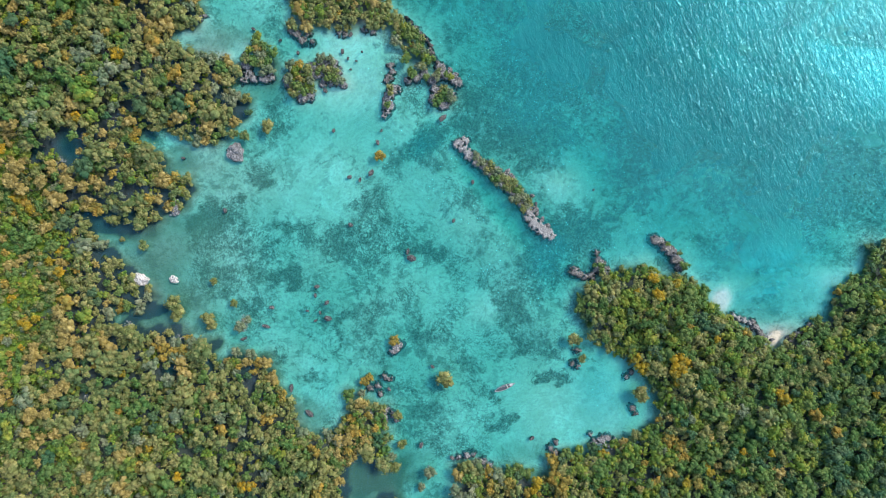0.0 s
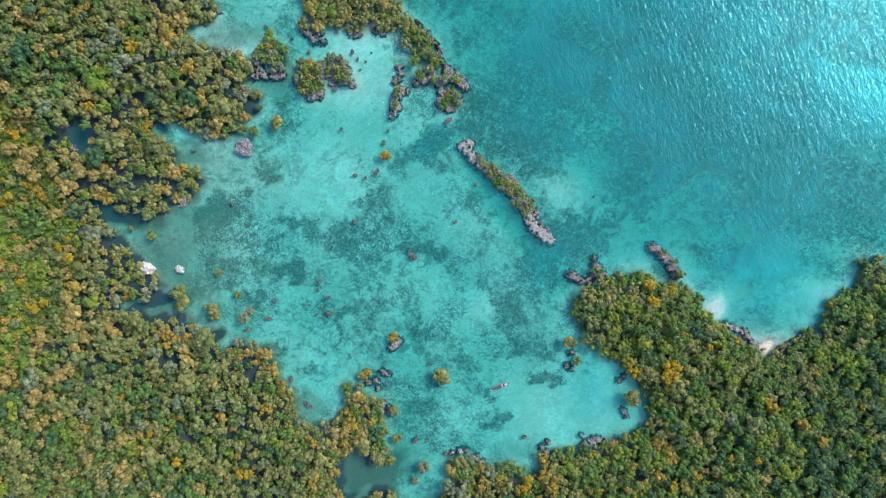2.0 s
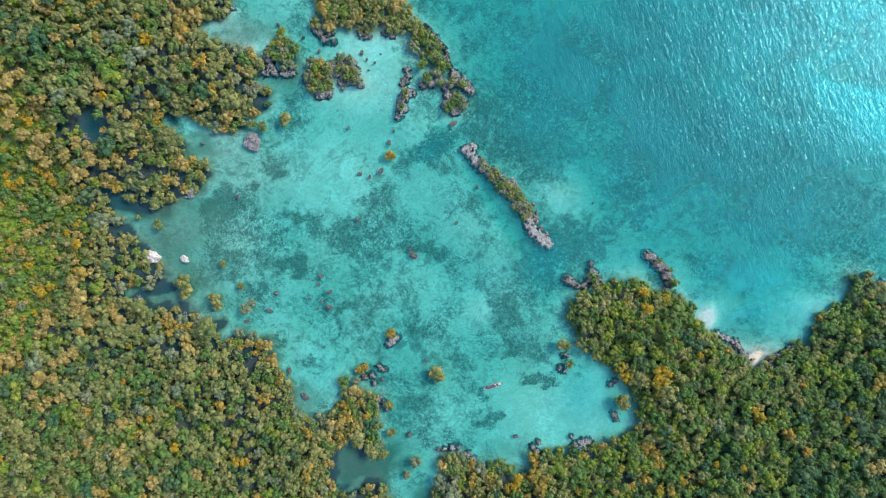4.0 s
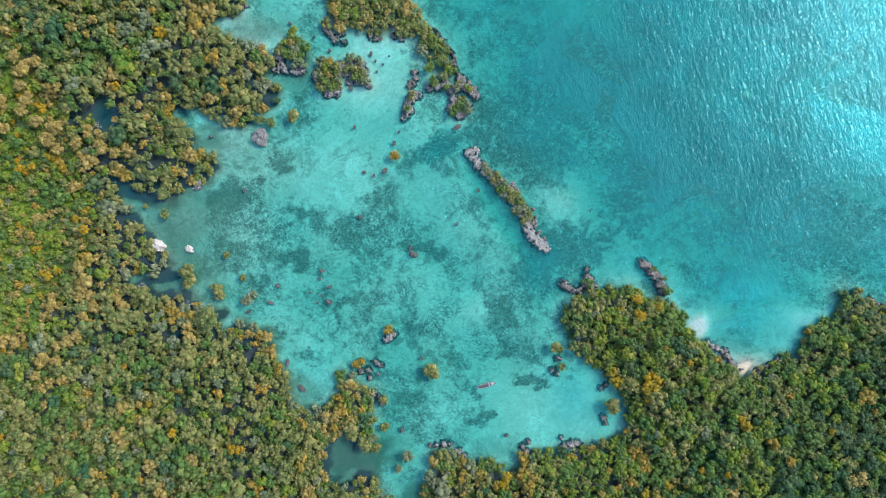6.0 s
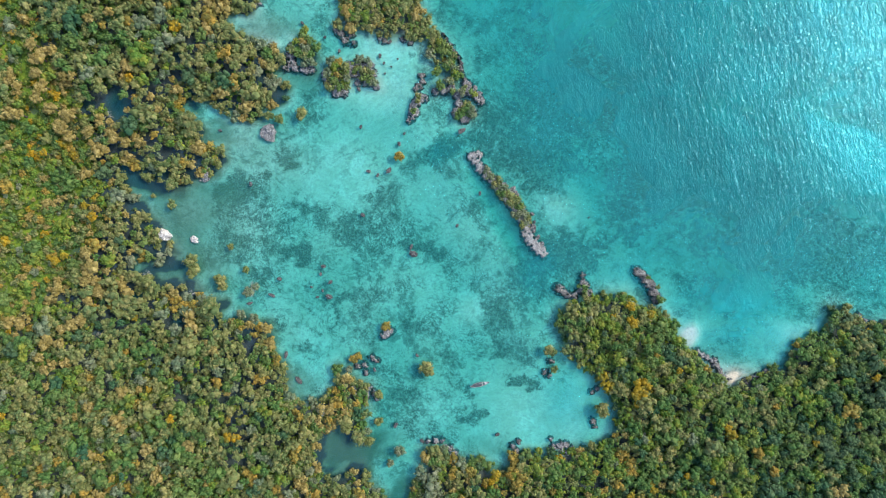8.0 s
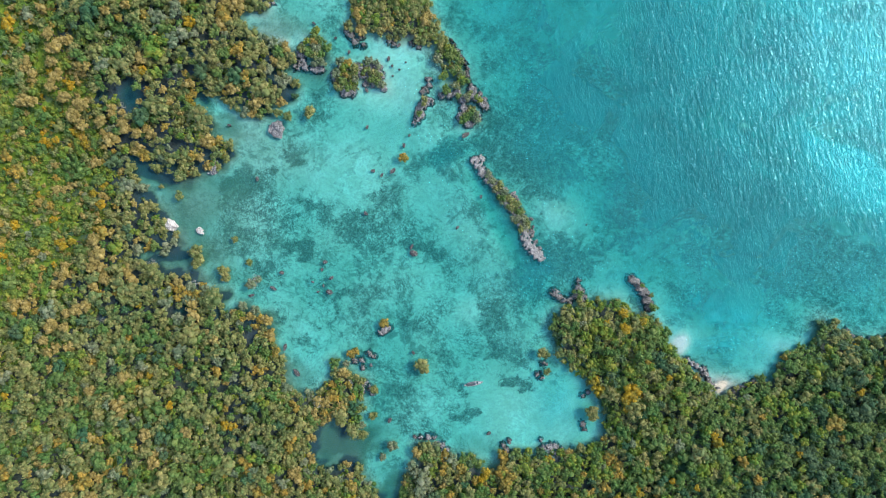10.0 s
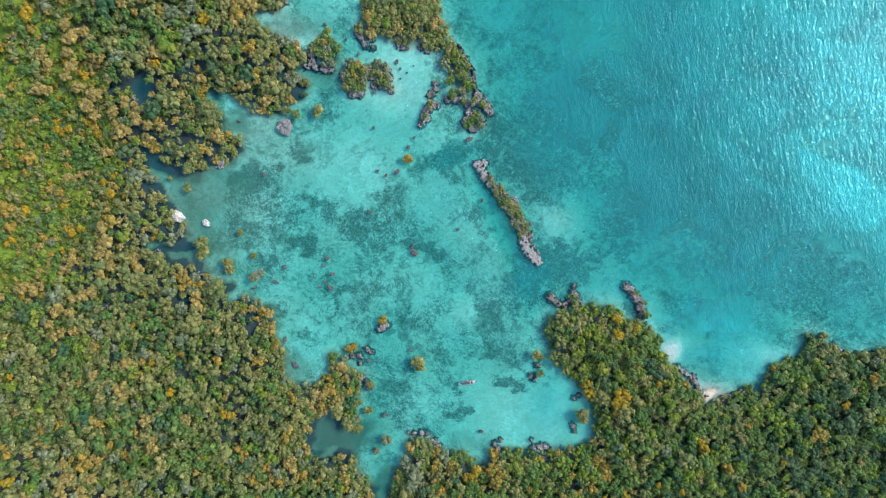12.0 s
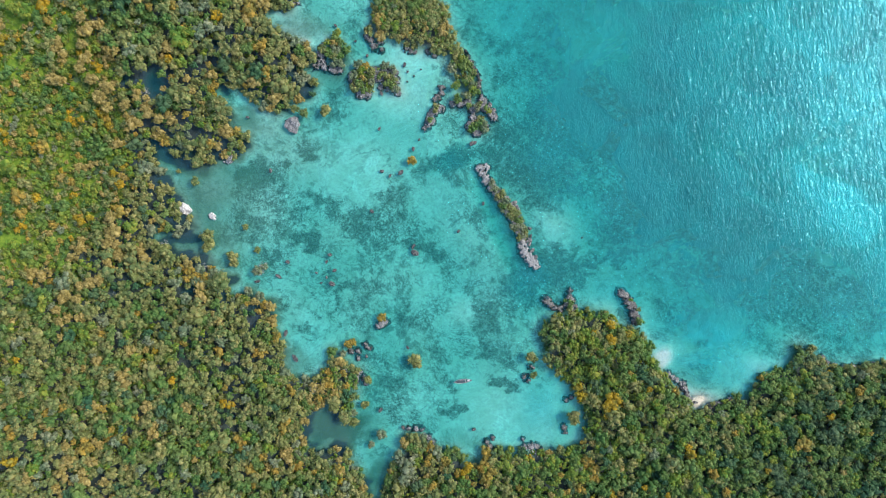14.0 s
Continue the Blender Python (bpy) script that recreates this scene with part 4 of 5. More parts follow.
spread = Spread()
for row in planted:
    spread.take(*row)
rng = np.random.default_rng(7)
count = 70000
tx, ty = rng.uniform(-163, 163, count), rng.uniform(-116, 116, count)
tland = land_depth(tx, ty)
tpool = ovals(POOLS, tx, ty)
tbeach = ovals(BEACH, tx, ty)
tscrub = scrubland(tx, ty)
tclear = np.clip(ovals(CLEARINGS, tx, ty), 0, 1)
tgold = np.clip(ovals(GOLDEN, tx, ty), 0, 1)
stands = np.exp(0.65 * np.array([wavy(tx, ty, 20, 200 + k) for k in range(len(KINDS))]))
order = np.argsort(tland)
singles = {True: 0, False: 0}
mass = []
for n in order:
    land = tland[n]
    if land < 0.9 or tpool[n] > 0.3 or tbeach[n] > 0.3:
        continue
    x, y = tx[n], ty[n]
    west = tscrub[n]
    mix, east = shares(x, y, land, west, tclear[n])
    mix = mix * stands[:, n]
    mix[KINDS.index("yellow")] += 0.5 * tgold[n]
    mix[KINDS.index("tan")] += 0.1 * tgold[n]
    mix /= mix.sum()
    r = (1.25 + 2.95 * rng.random() ** 1.2) * (1 - 0.34 * west) * (1 - 0.16 * east)
    if rng.random() < 0.10 * west + 0.80 * tclear[n]:
        continue
    if x > -45 and y > 38:
        r *= 0.72
    if not near_view(x, y):
        r *= 2.0
    r = min(r, 0.9 + land * 0.9)
    if land < 0.62 * r or not spread.free(x, y, r, 0.53):
        continue
    spread.take(x, y, r)
    kind = rng.choice(len(KINDS), p=mix)
    if 4 < x < 30 and 0 < y < 30:
        kind = (0, 0, 3)[n % 3]
    height = (2.6 + 0.8 * r + rng.uniform(-0.9, 1.3)) * (1 - 0.5 * west) * (0.6 if x > -45 and y > 38 else 1) * (0.45 + 0.55 * min(1, land / 9))
    eastern = x > 10 and y < 38
    if near_view(x, y) and singles[eastern] < (285 if eastern else 262) and land < (9 if eastern else 6):
        singles[eastern] += 1
        tree(x, y, r, max(height, r * 1.25), KINDS[kind], "coastal_tree" if eastern else "mangrove_tree", "trees of the eastern point" if eastern else "trees round the lagoon")
    else:
        mass.append((x, y, ground_height(x, y), r, max(height, r * 1.25), kind, rng.random()))


# Low bushes fill the gaps between the crowns, thickest in the scrub
under = []
for n in range(count):
    x, y, open_scrub = tx[n], ty[n], tscrub[n] > 0.4
    if n % (1 if open_scrub else 4) or tland[n] < 2.2 or tpool[n] > 0.25 or tbeach[n] > 0.2 or not near_view(x, y):
        continue
    if rng.random() < 0.75 * marsh_share(x, y) * (tland[n] < 24) * (1 - tscrub[n]):
        continue
    if open_scrub:
        if rng.random() < 0.52 + 0.12 * tclear[n]:
            continue
        under.append((x, y, ground_height(x, y), rng.uniform(0.55, 1.35), rng.uniform(0.7, 1.7), int(rng.choice([1, 7, 1, 0, 7, 0, 7, 6])), rng.random()))
    else:
        low = 1 - 0.55 * tscrub[n]
        under.append((x, y, ground_height(x, y), rng.uniform(1.5, 2.5) * (0.5 + 0.5 * low), rng.uniform(2.0, 3.2) * low * (1.25 if x > 30 else 1), int(rng.choice([1, 7, 0, 0, 7, 1] if x - 0.8 * y < 112 else [1, 1, 2, 0, 2, 1])), rng.random()))


def wood_mass(name, rows, label, plain=False):
    """Many trees in one mesh: crowns, cores and trunks."""
    rng = np.random.default_rng(21)
    verts, quads, mats, tints, lobes, base = [], [], [], [], [], 0
    for x, y, z, r, h, kind, tint in rows:
        v, q, marks = SHAPES[rng.integers(FULL)] if near_view(x, y) and not plain else BUSH_SHAPES[rng.integers(4)] if plain else PLAIN_SHAPE
        turn = rng.uniform(0, 2 * math.pi)
        c, s = math.cos(turn), math.sin(turn)
        flat = np.array([[c, -s, 0], [s, c, 0], [0, 0, 1]]) * np.array([r * rng.uniform(0.84, 1.16), r * rng.uniform(0.84, 1.16), r * rng.uniform(0.75, 1.1) * (0.6 if plain else 1)])[None]
        verts.append(v @ flat.T + (x, y, z + h - 0.78 * r))
        quads.append(q + base)
        mats.append(np.full(len(q), kind))
        tints.append(np.full(len(v), tint))
        lobes += [marks, np.zeros(8)]
        base += len(v)
        w, top = 0.07 * r, z + h - 0.5 * r
        bole = [(x + a * w, y + b * w, z - 0.2) for a, b in ((1, 1), (-1, 1), (-1, -1), (1, -1))] + [(x + a * w * 0.6, y + b * w * 0.6, top) for a, b in ((1, 1), (-1, 1), (-1, -1), (1, -1))]
        verts.append(np.array(bole))
        quads.append(np.array([(k, (k + 1) % 4, 4 + (k + 1) % 4, 4 + k) for k in range(4)]) + base)
        mats.append(np.full(4, len(KINDS)))
        tints.append(np.full(8, tint))
        base += 8
    data = bpy.data.meshes.new(name)
    fill_mesh(data, np.concatenate(verts), np.concatenate(quads))
    for k in KINDS:
        data.materials.append(LEAVES[k])
    data.materials.append(BARK)
    data.polygons.foreach_set("material_index", np.concatenate(mats).astype(np.int32))
    data.attributes.new("tint", "FLOAT", "POINT").data.foreach_set("value", np.concatenate(tints).astype(np.float32))
    data.attributes.new("lobe", "FLOAT", "POINT").data.foreach_set("value", np.concatenate(lobes).astype(np.float32))
    return tagged(new(name, data), label, "forest", kind="stuff")


wood_mass("mangrove_forest", [t for t in mass if t[0] < 10 and not (t[0] > -45 and t[1] > 38)], "dense olive and tan mangrove forest round the lagoon")
wood_mass("coastal_forest", [t for t in mass if t[0] >= 10 and t[1] <= 38], "dense dark green coastal forest with yellow accents")
wood_mass("undergrowth", under, "low green bushes filling the gaps under the trees", plain=True)
wood_mass("spit_forest", [t for t in mass if t[0] > -45 and t[1] > 38], "olive and golden mangroves on a narrow spit")


# ---- rocks ----
def outcrop(name, blobs, height, material, label, category="rock", group="", seed=1, step=0.25):
    """A jagged outcrop over overlapping round patches (x, y, radius): a pitted crust on undercut flanks."""
    blobs = np.array(blobs, float)
    cx, cy = blobs[:, 0].mean(), blobs[:, 1].mean()
    x0, y0 = (blobs[:, :2] - blobs[:, 2:]).min(0) - 1
    x1, y1 = (blobs[:, :2] + blobs[:, 2:]).max(0) + 1
    xs, ys = np.arange(x0, x1, step), np.arange(y0, y1, step)
    gx, gy = np.meshgrid(xs, ys)
    field = np.max([r - np.hypot(gx - x, gy - y) for x, y, r in blobs], axis=0)
    field = field + 0.36 * wavy(gx, gy, 2.4, seed) + 0.30 * wavy(gx, gy, 1.0, seed + 1)
    field = np.where(field > 0.35, field - 1.2 * smooth(wavy(gx, gy, 2.0, seed + 5), 0.62, 0.80), field)
    crust = height * (0.70 + 0.20 * wavy(gx, gy, 3.6, seed + 2)) * smooth(field, -0.1, 0.45) + 0.16 * height * np.abs(wavy(gx, gy, 1.1, seed + 3))
    z = np.where(field > 0, np.maximum(crust, 0.06), -0.5 - 1.6 * smooth(-field, 0, 0.9))
    keep = field > -1.0
    n = len(xs)
    rows = np.arange(len(ys) - 1)[:, None] * n + np.arange(n - 1)[None]
    quads = np.stack([rows, rows + 1, rows + n + 1, rows + n], -1).reshape(-1, 4)
    quads = quads[keep.ravel()[quads].all(1)]
    rng = np.random.default_rng(seed)
    points = np.stack([gx, gy, z], -1).reshape(-1, 3)
    points[:, :2] += rng.uniform(-0.3, 0.3, (len(points), 2)) * step
    mark = np.full(len(points), -1)
    mark[quads] = np.arange(len(points))[quads]
    while True:
        least = mark[quads].min(1)
        new_mark = mark.copy()
        np.minimum.at(new_mark, quads.ravel(), np.repeat(least, 4))
        if (new_mark == mark).all():
            break
        mark = new_mark
    owner = mark[quads[:, 0]]
    for piece in np.unique(owner):
        mine = quads[owner == piece]
        if len(mine) < 30:
            continue
        used, back = np.unique(mine, return_inverse=True)
        verts = points[used]
        middle = (verts[:, 0].mean(), verts[:, 1].mean(), 0)
        data = bpy.data.meshes.new(name)
        fill_mesh(data, verts - middle, back.reshape(-1, 4))
        data.materials.append(material)
        ob = new(name, data)
        ob.location = middle
        tagged(ob, label, category, group)


def boulder(name, x, y, r, material, label, seed, flat=0.6, stretch=1.3, group="", sunk=0.25, base=None, awash=False):
    """A weathered boulder: a faceted, pitted lump, longer than wide."""
    bm = bmesh.new()
    bmesh.ops.create_icosphere(bm, subdivisions=3, radius=1)
    shift = Vector((seed * 3.7, seed * 1.9, seed * 0.7))
    foot = ground_height(x, y) if base is None else base
    for v in bm.verts:
        lump = 1 + 0.36 * noise.noise(v.co * 1.3 + shift) + 0.24 * noise.noise(v.co * 2.9 + shift) + 0.13 * noise.noise(v.co * 6.5 + shift)
        v.co = v.co * lump
        v.co.x *= r * stretch
        v.co.y *= r / stretch
        v.co.z *= r * flat if v.co.z > 0 or not awash else -foot / lump
    data = bpy.data.meshes.new(name)
    bm.to_mesh(data)
    bm.free()
    data.materials.append(material)
    ob = new(name, data)
    ob.location = (x, y, 0.02 if awash else foot + r * flat * (1 - sunk))
    ob.rotation_euler = (0, 0, random.Random(seed).uniform(0, 3.1))
    return tagged(ob, label, "rock", group)


outcrop("long_islet", [(4.3, 27.9, 1.57), (5.4, 26.7, 1.42), (6.0, 28.8, 1.14), (7.2, 24.9, 1.57), (9.1, 23.2, 1.53), (11.4, 22.0, 1.67), (13.7, 20.2, 1.81), (16.1, 18.1, 1.95), (18.2, 16.3, 1.95), (20.0, 14.3, 1.95), (21.5, 12.4, 1.81), (22.6, 10.3, 1.39), (23.0, 8.4, 1.57), (24.2, 6.9, 1.71), (25.8, 5.5, 1.71), (27.5, 4.3, 1.71), (28.8, 3.4, 1.14)], 0.75, PALE_ROCK, "long narrow pale limestone islet with scrub on its back", "islet", seed=3)
outcrop("coral_outcrop", [(56.2, 2.5, 1.34), (57.4, 1.9, 1.34), (58.9, 0.7, 1.50), (60.4, -0.7, 1.50), (61.6, -2.5, 1.50), (62.9, -4.3, 1.67)], 0.9, CORAL, "jagged grey coral rock spit off the wooded point", seed=11)
outcrop("coral_outcrop", [(34.7, -5.8, 1.27), (36.0, -6.7, 1.11), (37.6, -7.3, 0.94), (39.4, -7.3, 1.11), (40.9, -5.5, 1.11), (41.2, -3.1, 1.11), (40.8, -1.0, 0.78), (42.1, -3.7, 1.11), (43.0, -5.8, 1.42)], 0.8, CORAL, "low branching grey coral rock at the wooded point", seed=17)
outcrop("coral_outcrop", [(-14.5, 40.5, 1.50), (-14.6, 38.1, 1.67), (-14.9, 36.3, 1.01), (-13.4, 42.3, 1.50), (-12.1, 42.6, 1.01), (-15.5, 35.3, 0.67)], 0.7, LILAC_ROCK, "narrow grey coral rock with scrub in the lagoon", seed=23)
outcrop("coral_outcrop", [(-14.0, 48.6, 0.90), (-13.4, 47.1, 0.90), (-14.3, 45.6, 1.05), (-14.9, 44.7, 0.75)], 0.45, CORAL, "dark low coral rock awash in the lagoon", seed=29)
outcrop("coral_outcrop", [(-9.3, 44.7, 1.01), (-7.3, 45.3, 1.18), (-5.1, 46.5, 1.34), (-2.8, 44.7, 1.50), (-1.2, 46.2, 1.50), (0.9, 46.2, 1.50), (2.8, 45.3, 1.50), (4.0, 44.1, 1.18), (-0.6, 48.0, 1.50), (-2.1, 39.7, 1.67), (0.1, 39.0, 2.00), (2.1, 40.5, 1.50), (-2.1, 42.3, 1.34)], 0.8, LILAC_ROCK, "broken grey coral rock at the end of the spit", seed=31)
outcrop("coral_outcrop", [(-4.2, 55.4, 0.60), (-3.6, 54.2, 0.60), (-3.3, 53.0, 0.60), (-3.0, 51.7, 0.60), (-2.4, 50.5, 0.60), (-1.5, 49.3, 0.75), (-5.1, 56.5, 0.60), (-6.0, 57.5, 0.60), (-7.0, 58.7, 0.60), (-8.4, 60.1, 0.60), (-9.6, 61.3, 0.60)], 0.7, RUST_ROCK, "rusty brown rock edge along the seaward spit", seed=37)
outcrop("coral_outcrop", [(-32.0, 49.5, 1.79), (-29.7, 49.2, 1.79), (-28.1, 47.1, 1.49), (-30.5, 46.8, 1.79), (-33.2, 46.8, 1.79), (-34.7, 48.3, 1.49), (-27.5, 44.7, 1.49), (-26.3, 43.5, 1.05), (-29.0, 44.2, 1.20), (-31.7, 44.1, 1.20)], 0.8, LILAC_ROCK, "grey pitted coral rock with scrub", seed=41)
outcrop("coral_outcrop", [(-40.6, 44.7, 2.09), (-39.1, 42.3, 1.94), (-37.4, 40.2, 1.49), (-35.3, 40.5, 1.34), (-36.5, 43.5, 2.09), (-39.4, 46.8, 1.79)], 0.7, LILAC_ROCK, "grey coral rock under low mangroves", seed=43)
outcrop("coral_outcrop", [(-52.0, 48.6, 1.49), (-51.4, 46.2, 1.34), (-50.2, 45.0, 1.05), (-52.6, 51.2, 1.05), (-47.5, 45.3, 1.34), (-45.7, 45.6, 1.20), (-52.9, 44.7, 0.90)], 0.8, LILAC_ROCK, "grey coral rock at the foot of mangroves", seed=47)
outcrop("coral_outcrop", [(82.2, -19.3, 0.90), (82.8, -20.8, 1.20), (84.0, -22.3, 1.05), (85.3, -23.5, 0.90), (87.0, -24.2, 0.75)], 0.9, CORAL, "dark jagged rock beside the small beach", seed=53)
outcrop("coral_outcrop", [(92.0, -24.1, 0.90), (93.5, -22.9, 1.05), (95.3, -21.7, 0.90), (97.4, -20.3, 0.75)], 0.8, CORAL, "dark jagged rock beside the small beach", seed=59)
outcrop("coral_outcrop", [(40.0, -51.5, 1.05), (41.8, -50.6, 1.05), (43.6, -50.0, 0.94), (45.4, -50.9, 0.82), (39.1, -49.2, 0.58), (44.2, -52.1, 0.94)], 0.8, LILAC_ROCK, "grey coral rock at the wooded shore", seed=61)
outcrop("coral_outcrop", [(4.2, -55.4, 0.70), (6.3, -54.8, 0.94), (8.1, -54.5, 0.70), (10.6, -56.3, 0.94), (12.3, -57.5, 0.82)], 0.7, LILAC_ROCK, "grey coral rock at the wooded shore", seed=67)
outcrop("coral_outcrop", [(-19.3, -36.9, 0.94), (-17.3, -36.3, 0.82), (-15.5, -33.9, 0.82), (-14.0, -34.5, 0.70), (-16.7, -38.4, 0.70), (-20.0, -34.5, 0.70)], 0.6, CORAL, "dark coral rock with scrub", seed=71)
outcrop("coral_outcrop", [(-15.2, -42.9, 0.94), (-13.4, -44.1, 1.05), (-15.5, -45.0, 0.94), (-12.5, -45.3, 0.70), (-17.0, -43.5, 0.70)], 0.6, LILAC_ROCK, "grey coral rock beside mangroves", seed=73)
outcrop("coral_outcrop", [(-12.5, -26.4, 1.20), (-11.4, -25.5, 1.05), (-13.4, -27.3, 0.90)], 0.5, LILAC_ROCK, "small grey rock under a golden shrub", seed=79)
outcrop("coral_outcrop", [(-65.6, 59.9, 0.75), (-64.5, 61.1, 0.75), (-63.3, 61.9, 0.60), (-67.1, 59.0, 0.75)], 0.6, LILAC_ROCK, "grey rock rim at the wooded shore", seed=83)
outcrop("coral_outcrop", [(-38.8, 56.9, 1.05), (-37.1, 55.4, 1.05), (-35.7, 57.2, 0.90), (-34.7, 54.8, 0.75), (-40.2, 58.1, 1.05)], 0.5, CORAL, "dark coral rock off the spit", seed=89)
outcrop("coral_outcrop", [(-27.5, 57.5, 0.90), (-26.0, 56.9, 0.90), (-20.8, 58.1, 0.90), (-18.5, 57.8, 0.90)], 0.5, CORAL, "dark coral rock edge under the spit's trees", seed=97)
outcrop("coral_outcrop", [(34.7, -30.5, 0.94), (35.6, -31.2, 0.70), (35.6, -27.0, 0.82)], 0.6, CORAL, "dark coral rock under a lone mangrove", seed=101)
outcrop("coral_outcrop", [(50.2, -42.0, 0.82), (51.1, -43.5, 0.70), (48.7, -33.9, 0.70), (49.9, -32.7, 0.70)], 0.5, CORAL, "dark coral rock in the quiet corner of the lagoon", seed=103)
outcrop("coral_outcrop", [(28.5, -52.9, 0.82), (30.0, -51.4, 0.58), (30.0, -54.1, 0.82), (32.3, -54.5, 0.70)], 0.5, CORAL, "dark coral rock off the wooded shore", seed=107)

outcrop("coral_outcrop", [(121.3, 0.0, 0.69), (123.1, -1.3, 0.69), (125.7, -1.5, 0.69), (128.5, -1.1, 0.69), (131.2, -0.5, 0.69), (134.1, 0.6, 0.69), (137.0, 2.0, 0.69), (139.8, 3.5, 0.69)], 0.7, PALE_ROCK, "low pale rock ledge along the wooded seashore", seed=109)
outcrop("coral_outcrop", [(76.8, -17.8, 0.90), (78.3, -18.5, 0.90), (79.8, -19.0, 0.90), (81.1, -19.6, 0.75)], 0.8, PALE_ROCK, "bare brownish rock above the small beach", seed=113)
boulder("boulder", -80.2, -7.9, 1.94, WHITE_ROCK, "bright white limestone boulder at the mangrove edge", 2, 0.7, 1.2)
boulder("boulder", -71.3, -8.1, 1.27, WHITE_ROCK, "pale grey-white boulder standing in the shallows", 6, 0.6, 1.12)
boulder("boulder", -55.0, 25.5, 2.39, LILAC_ROCK, "large grey-lilac boulder in the shallows", 9, 0.6, 1.05)
boulder("boulder", -70.8, 10.9, 1.64, LILAC_ROCK, "grey-lilac boulder under the mangroves", 12, 0.6, 1.2)
boulder("boulder", -72.3, 9.0, 0.37, WHITE_ROCK, "small white stone at the waterline", 14, 1.4, 1.1)
boulder("boulder", -8.4, -2.4, 0.95, RUST_ROCK, "rusty orange rock breaking the lagoon's surface", 15, 0.7, 1.2, awash=True)
boulder("boulder", -0.1, 34.7, 0.82, RUST_ROCK, "long rusty orange rock off the spit", 18, 0.4, 1.4, awash=True)
BROWN = [(-29.0, 31.4, 0.75), (-16.3, 31.5, 0.60), (-17.3, 28.2, 0.90), (-24.8, 19.1, 0.90), (-22.0, 18.4, 0.75), (-19.1, 20.2, 1.20), (-24.5, 6.4, 0.90), (2.8, 7.5, 0.75), (7.9, 17.8, 0.75), (-33.5, -10.0, 0.90), (-33.9, -12.3, 0.75), (-30.8, -14.2, 0.90), (-30.5, -18.4, 1.34), (-32.6, -16.9, 0.60), (-36.0, -16.4, 0.60), (-33.8, -19.0, 0.60), (-45.4, -15.5, 0.90), (-68.9, 24.1, 0.75), (-57.8, 10.2, 0.90), (23.6, -50.2, 0.90), (30.0, -51.1, 0.90)]
EDGE = [(17.1, 20.6), (17.9, 19.6), (18.7, 19.0), (23.7, 14.2), (24.7, 12.0), (24.6, 10.7), (24.9, 9.4), (23.8, 10.0), (26.3, 7.8), (27.7, 6.0), (-7.7, 58.6), (-6.6, 57.6), (-3.1, 53.9), (-2.8, 52.0), (3.5, 46.4), (4.3, 44.9), (1.9, 47.5)]
SUNKEN = [(-35.4, -43.6, 1.79), (-40.2, -36.9, 1.34), (-39.4, -45.4, 1.05), (-46.9, -20.5, 1.34), (-9.3, -0.7, 1.20), (-59.5, 37.3, 1.38), (-52.9, -23.8, 1.20), (40.9, -2.1, 0.75)]
BROWN_MORE = [(-37.6, 55.0, 0.90), (-34.7, 55.1, 0.60), (-38.5, 52.1, 0.75), (-26.7, 52.4, 0.90), (-25.2, 50.6, 0.60), (-23.0, 49.9, 0.45), (-24.5, 47.7, 0.45), (-31.2, 42.0, 0.90), (-14.3, -37.2, 0.75), (-21.5, -49.2, 0.90), (-24.5, 56.9, 0.90), (-21.5, 52.4, 0.45), (-43.2, 55.4, 0.60), (-50.3, 58.4, 0.75), (40.0, 15.7, 0.45), (-5.8, -52.1, 1.05), (-2.8, -31.2, 0.75), (2.4, -55.4, 0.90)]
for n, (x, y, r) in enumerate(BROWN + BROWN_MORE):
    boulder("brown_rock", x, y, r * 0.62, RUST_ROCK, "small rusty brown rock breaking the shallow lagoon", 40 + n, things.uniform(0.3, 0.6), 1.25, "brown rocks in the lagoon", awash=True)
for n, (x, y) in enumerate(EDGE):
    boulder("edge_rock", x, y, things.uniform(0.45, 0.75), CORAL, "dark jagged rock on the seaward edge of the limestone", 90 + n, things.uniform(0.6, 1.0), 1.2, "dark rocks along the seaward edge", awash=True)
for n, (x, y, r) in enumerate(SUNKEN):
    boulder("awash_rock", x, y, r * 0.5, RUST_ROCK, "brown rock just breaking the shallow water", 140 + n, 0.15, 1.5, "rocks awash in the lagoon", awash=True)


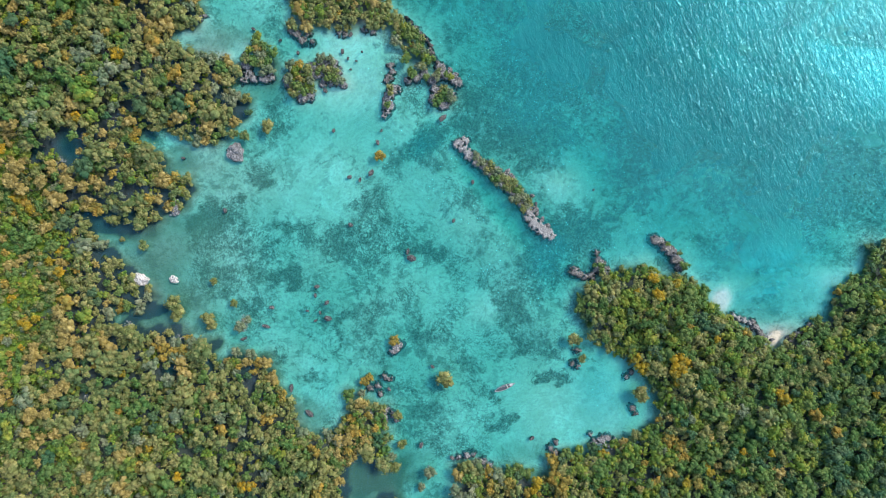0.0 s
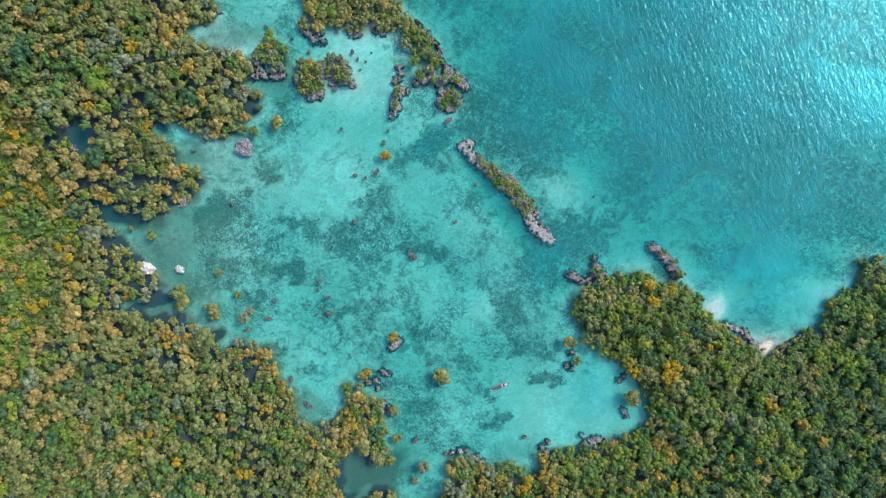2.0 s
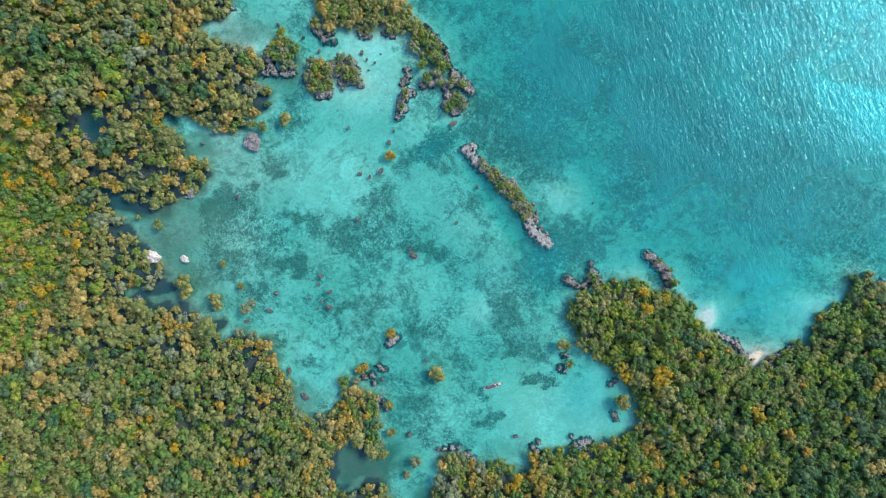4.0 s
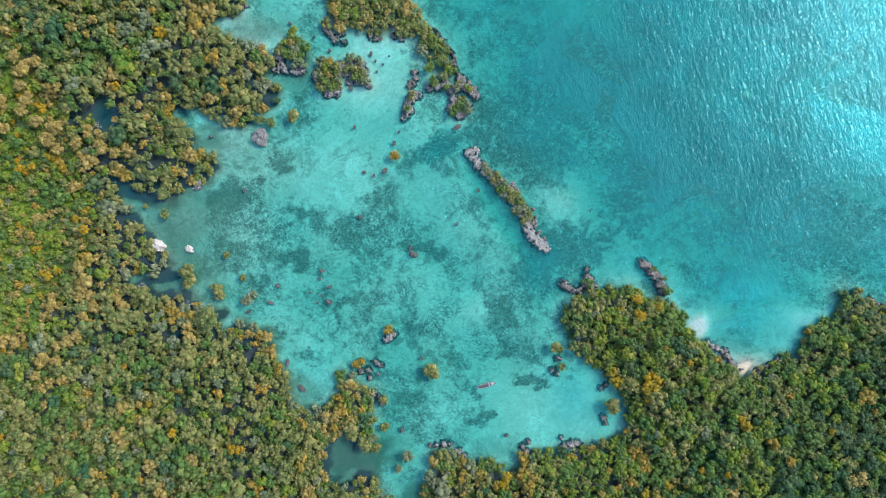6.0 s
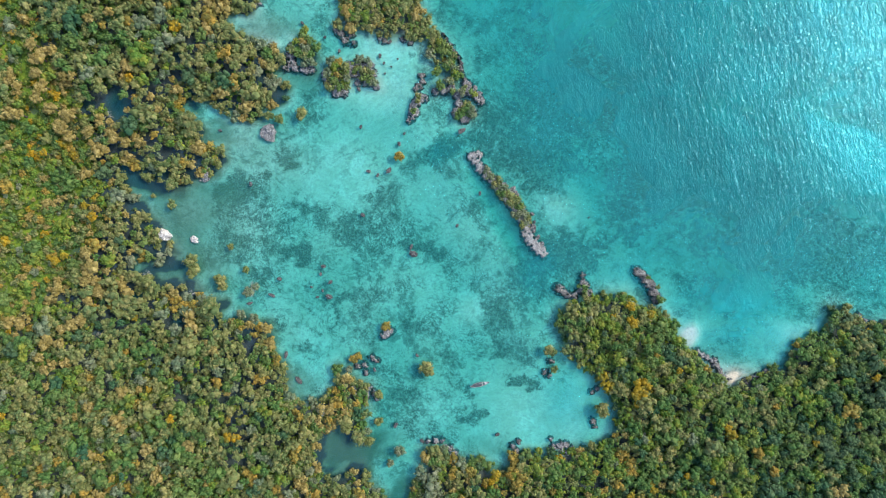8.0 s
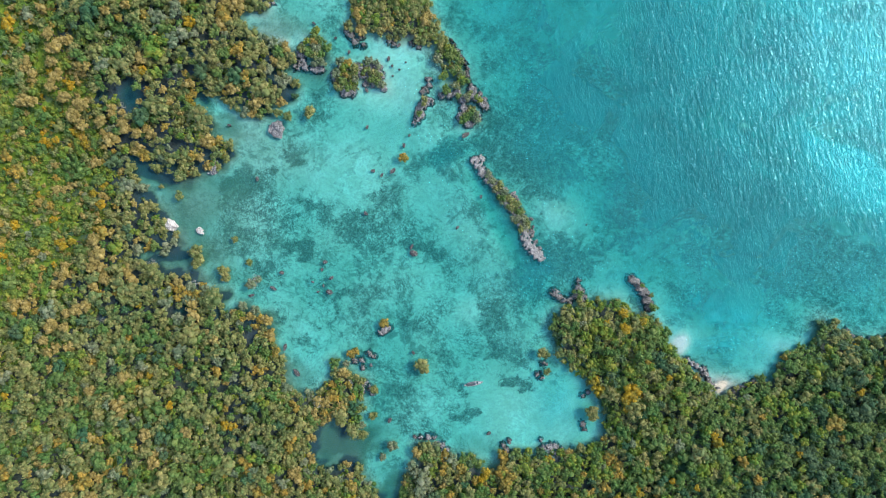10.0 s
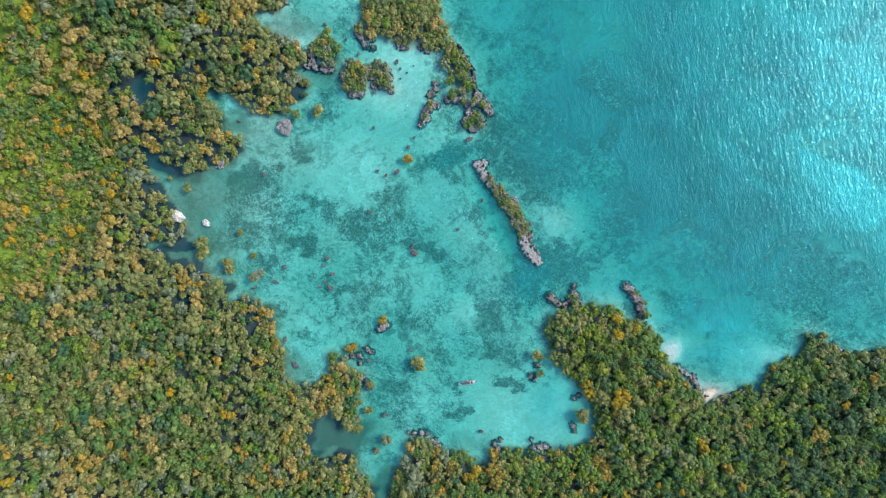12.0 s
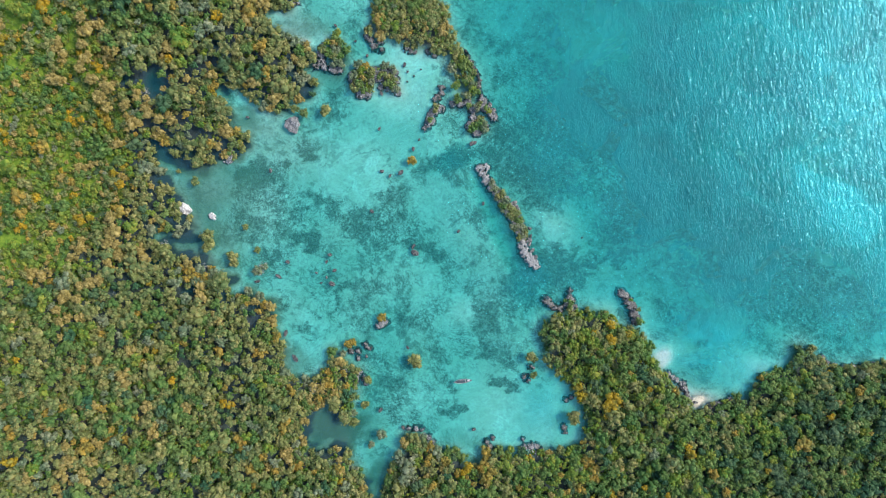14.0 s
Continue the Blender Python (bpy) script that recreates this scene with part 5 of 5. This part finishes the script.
# ---- boat ----
def boat(x, y, turn):
    """A weathered open wooden boat, 5.7 m long, pointed at both ends."""
    ob = new("rowing_boat")
    ob.location, ob.rotation_euler = (x, y, 0), (0, 0, radians(turn))
    tagged(ob, "weathered pale wooden boat with a dark cover, moored in the lagoon", "boat")
    wood_pale = plain_material("pale_boat_wood", (0.30, 0.295, 0.28), (0.56, 0.55, 0.53), 0.8, 3.0)
    wood_hull = plain_material("worn_boat_wood", (0.10, 0.10, 0.10), (0.26, 0.25, 0.24), 0.8, 3.0)
    wood_dark = plain_material("dark_boat_cover", (0.02, 0.03, 0.035), (0.06, 0.07, 0.08), 0.7, 3.0)
    stations, ribs, half, beam = 15, 7, 2.85, 0.62

    def section(u, inset):
        w = beam * max(0.03, (1 - abs(u) ** 2.3)) - inset
        rise = 0.42 + 0.28 * u * u
        return [(u * (half - inset), w * math.sin(a), -0.2 + inset + (rise + 0.2 - inset) * (1 - math.cos(a))) for a in np.linspace(-math.pi / 2, math.pi / 2, ribs)]

    bm = bmesh.new()
    for inset in (0.0, 0.05):
        rows = [[bm.verts.new(p) for p in section(u, inset)] for u in np.linspace(-1, 1, stations)]
        for a, b in zip(rows, rows[1:]):
            for k in range(ribs - 1):
                bm.faces.new((a[k], a[k + 1], b[k + 1], b[k]))
    data = bpy.data.meshes.new("hull")
    bm.to_mesh(data)
    bm.free()
    data.materials.append(wood_hull)
    hull = part("hull", data, ob, "pale weathered plank hull")

    def slab(name, lx, ly, lz, cx, cy, cz, material, label=""):
        bm = bmesh.new()
        bmesh.ops.create_cube(bm, size=1)
        bmesh.ops.scale(bm, vec=(lx, ly, lz), verts=bm.verts)
        bmesh.ops.bevel(bm, geom=bm.edges, offset=min(lx, ly, lz) * 0.25, segments=1, affect="EDGES")
        data = bpy.data.meshes.new(name)
        bm.to_mesh(data)
        bm.free()
        data.materials.append(material)
        piece = part(name, data, ob, label)
        piece.location = (cx, cy, cz)
        return piece

    for side in (-1, 1):
        rail = bpy.data.curves.new("gunwale", "CURVE")
        rail.dimensions, rail.bevel_depth, rail.bevel_resolution = "3D", 0.035, 1
        line = rail.splines.new("POLY")
        line.points.add(stations - 1)
        for point, u in zip(line.points, np.linspace(-1, 1, stations)):
            point.co = (u * half, side * beam * max(0.03, 1 - abs(u) ** 2.3), 0.44 + 0.28 * u * u, 1)
        rail.materials.append(wood_pale)
        part("gunwale", rail, hull, "pale rubbing rail")

    slab("deck", 0.9, 0.55, 0.05, 1.85, 0, 0.45, wood_pale, "pale foredeck")
    slab("thwart", 0.22, 1.0, 0.05, 0.75, 0, 0.32, wood_pale, "plank seat")
    slab("thwart", 0.22, 0.9, 0.05, -1.75, 0, 0.34, wood_pale, "plank seat")
    slab("cover", 2.3, 1.06, 0.1, -0.75, 0, 0.36, wood_dark, "dark tarpaulin cover")
    slab("pole", 2.6, 0.05, 0.05, 0.2, 0.3, 0.5, wood_pale, "pole laid along the boat")
    return ob


boat(16.3, -36.6, 22)
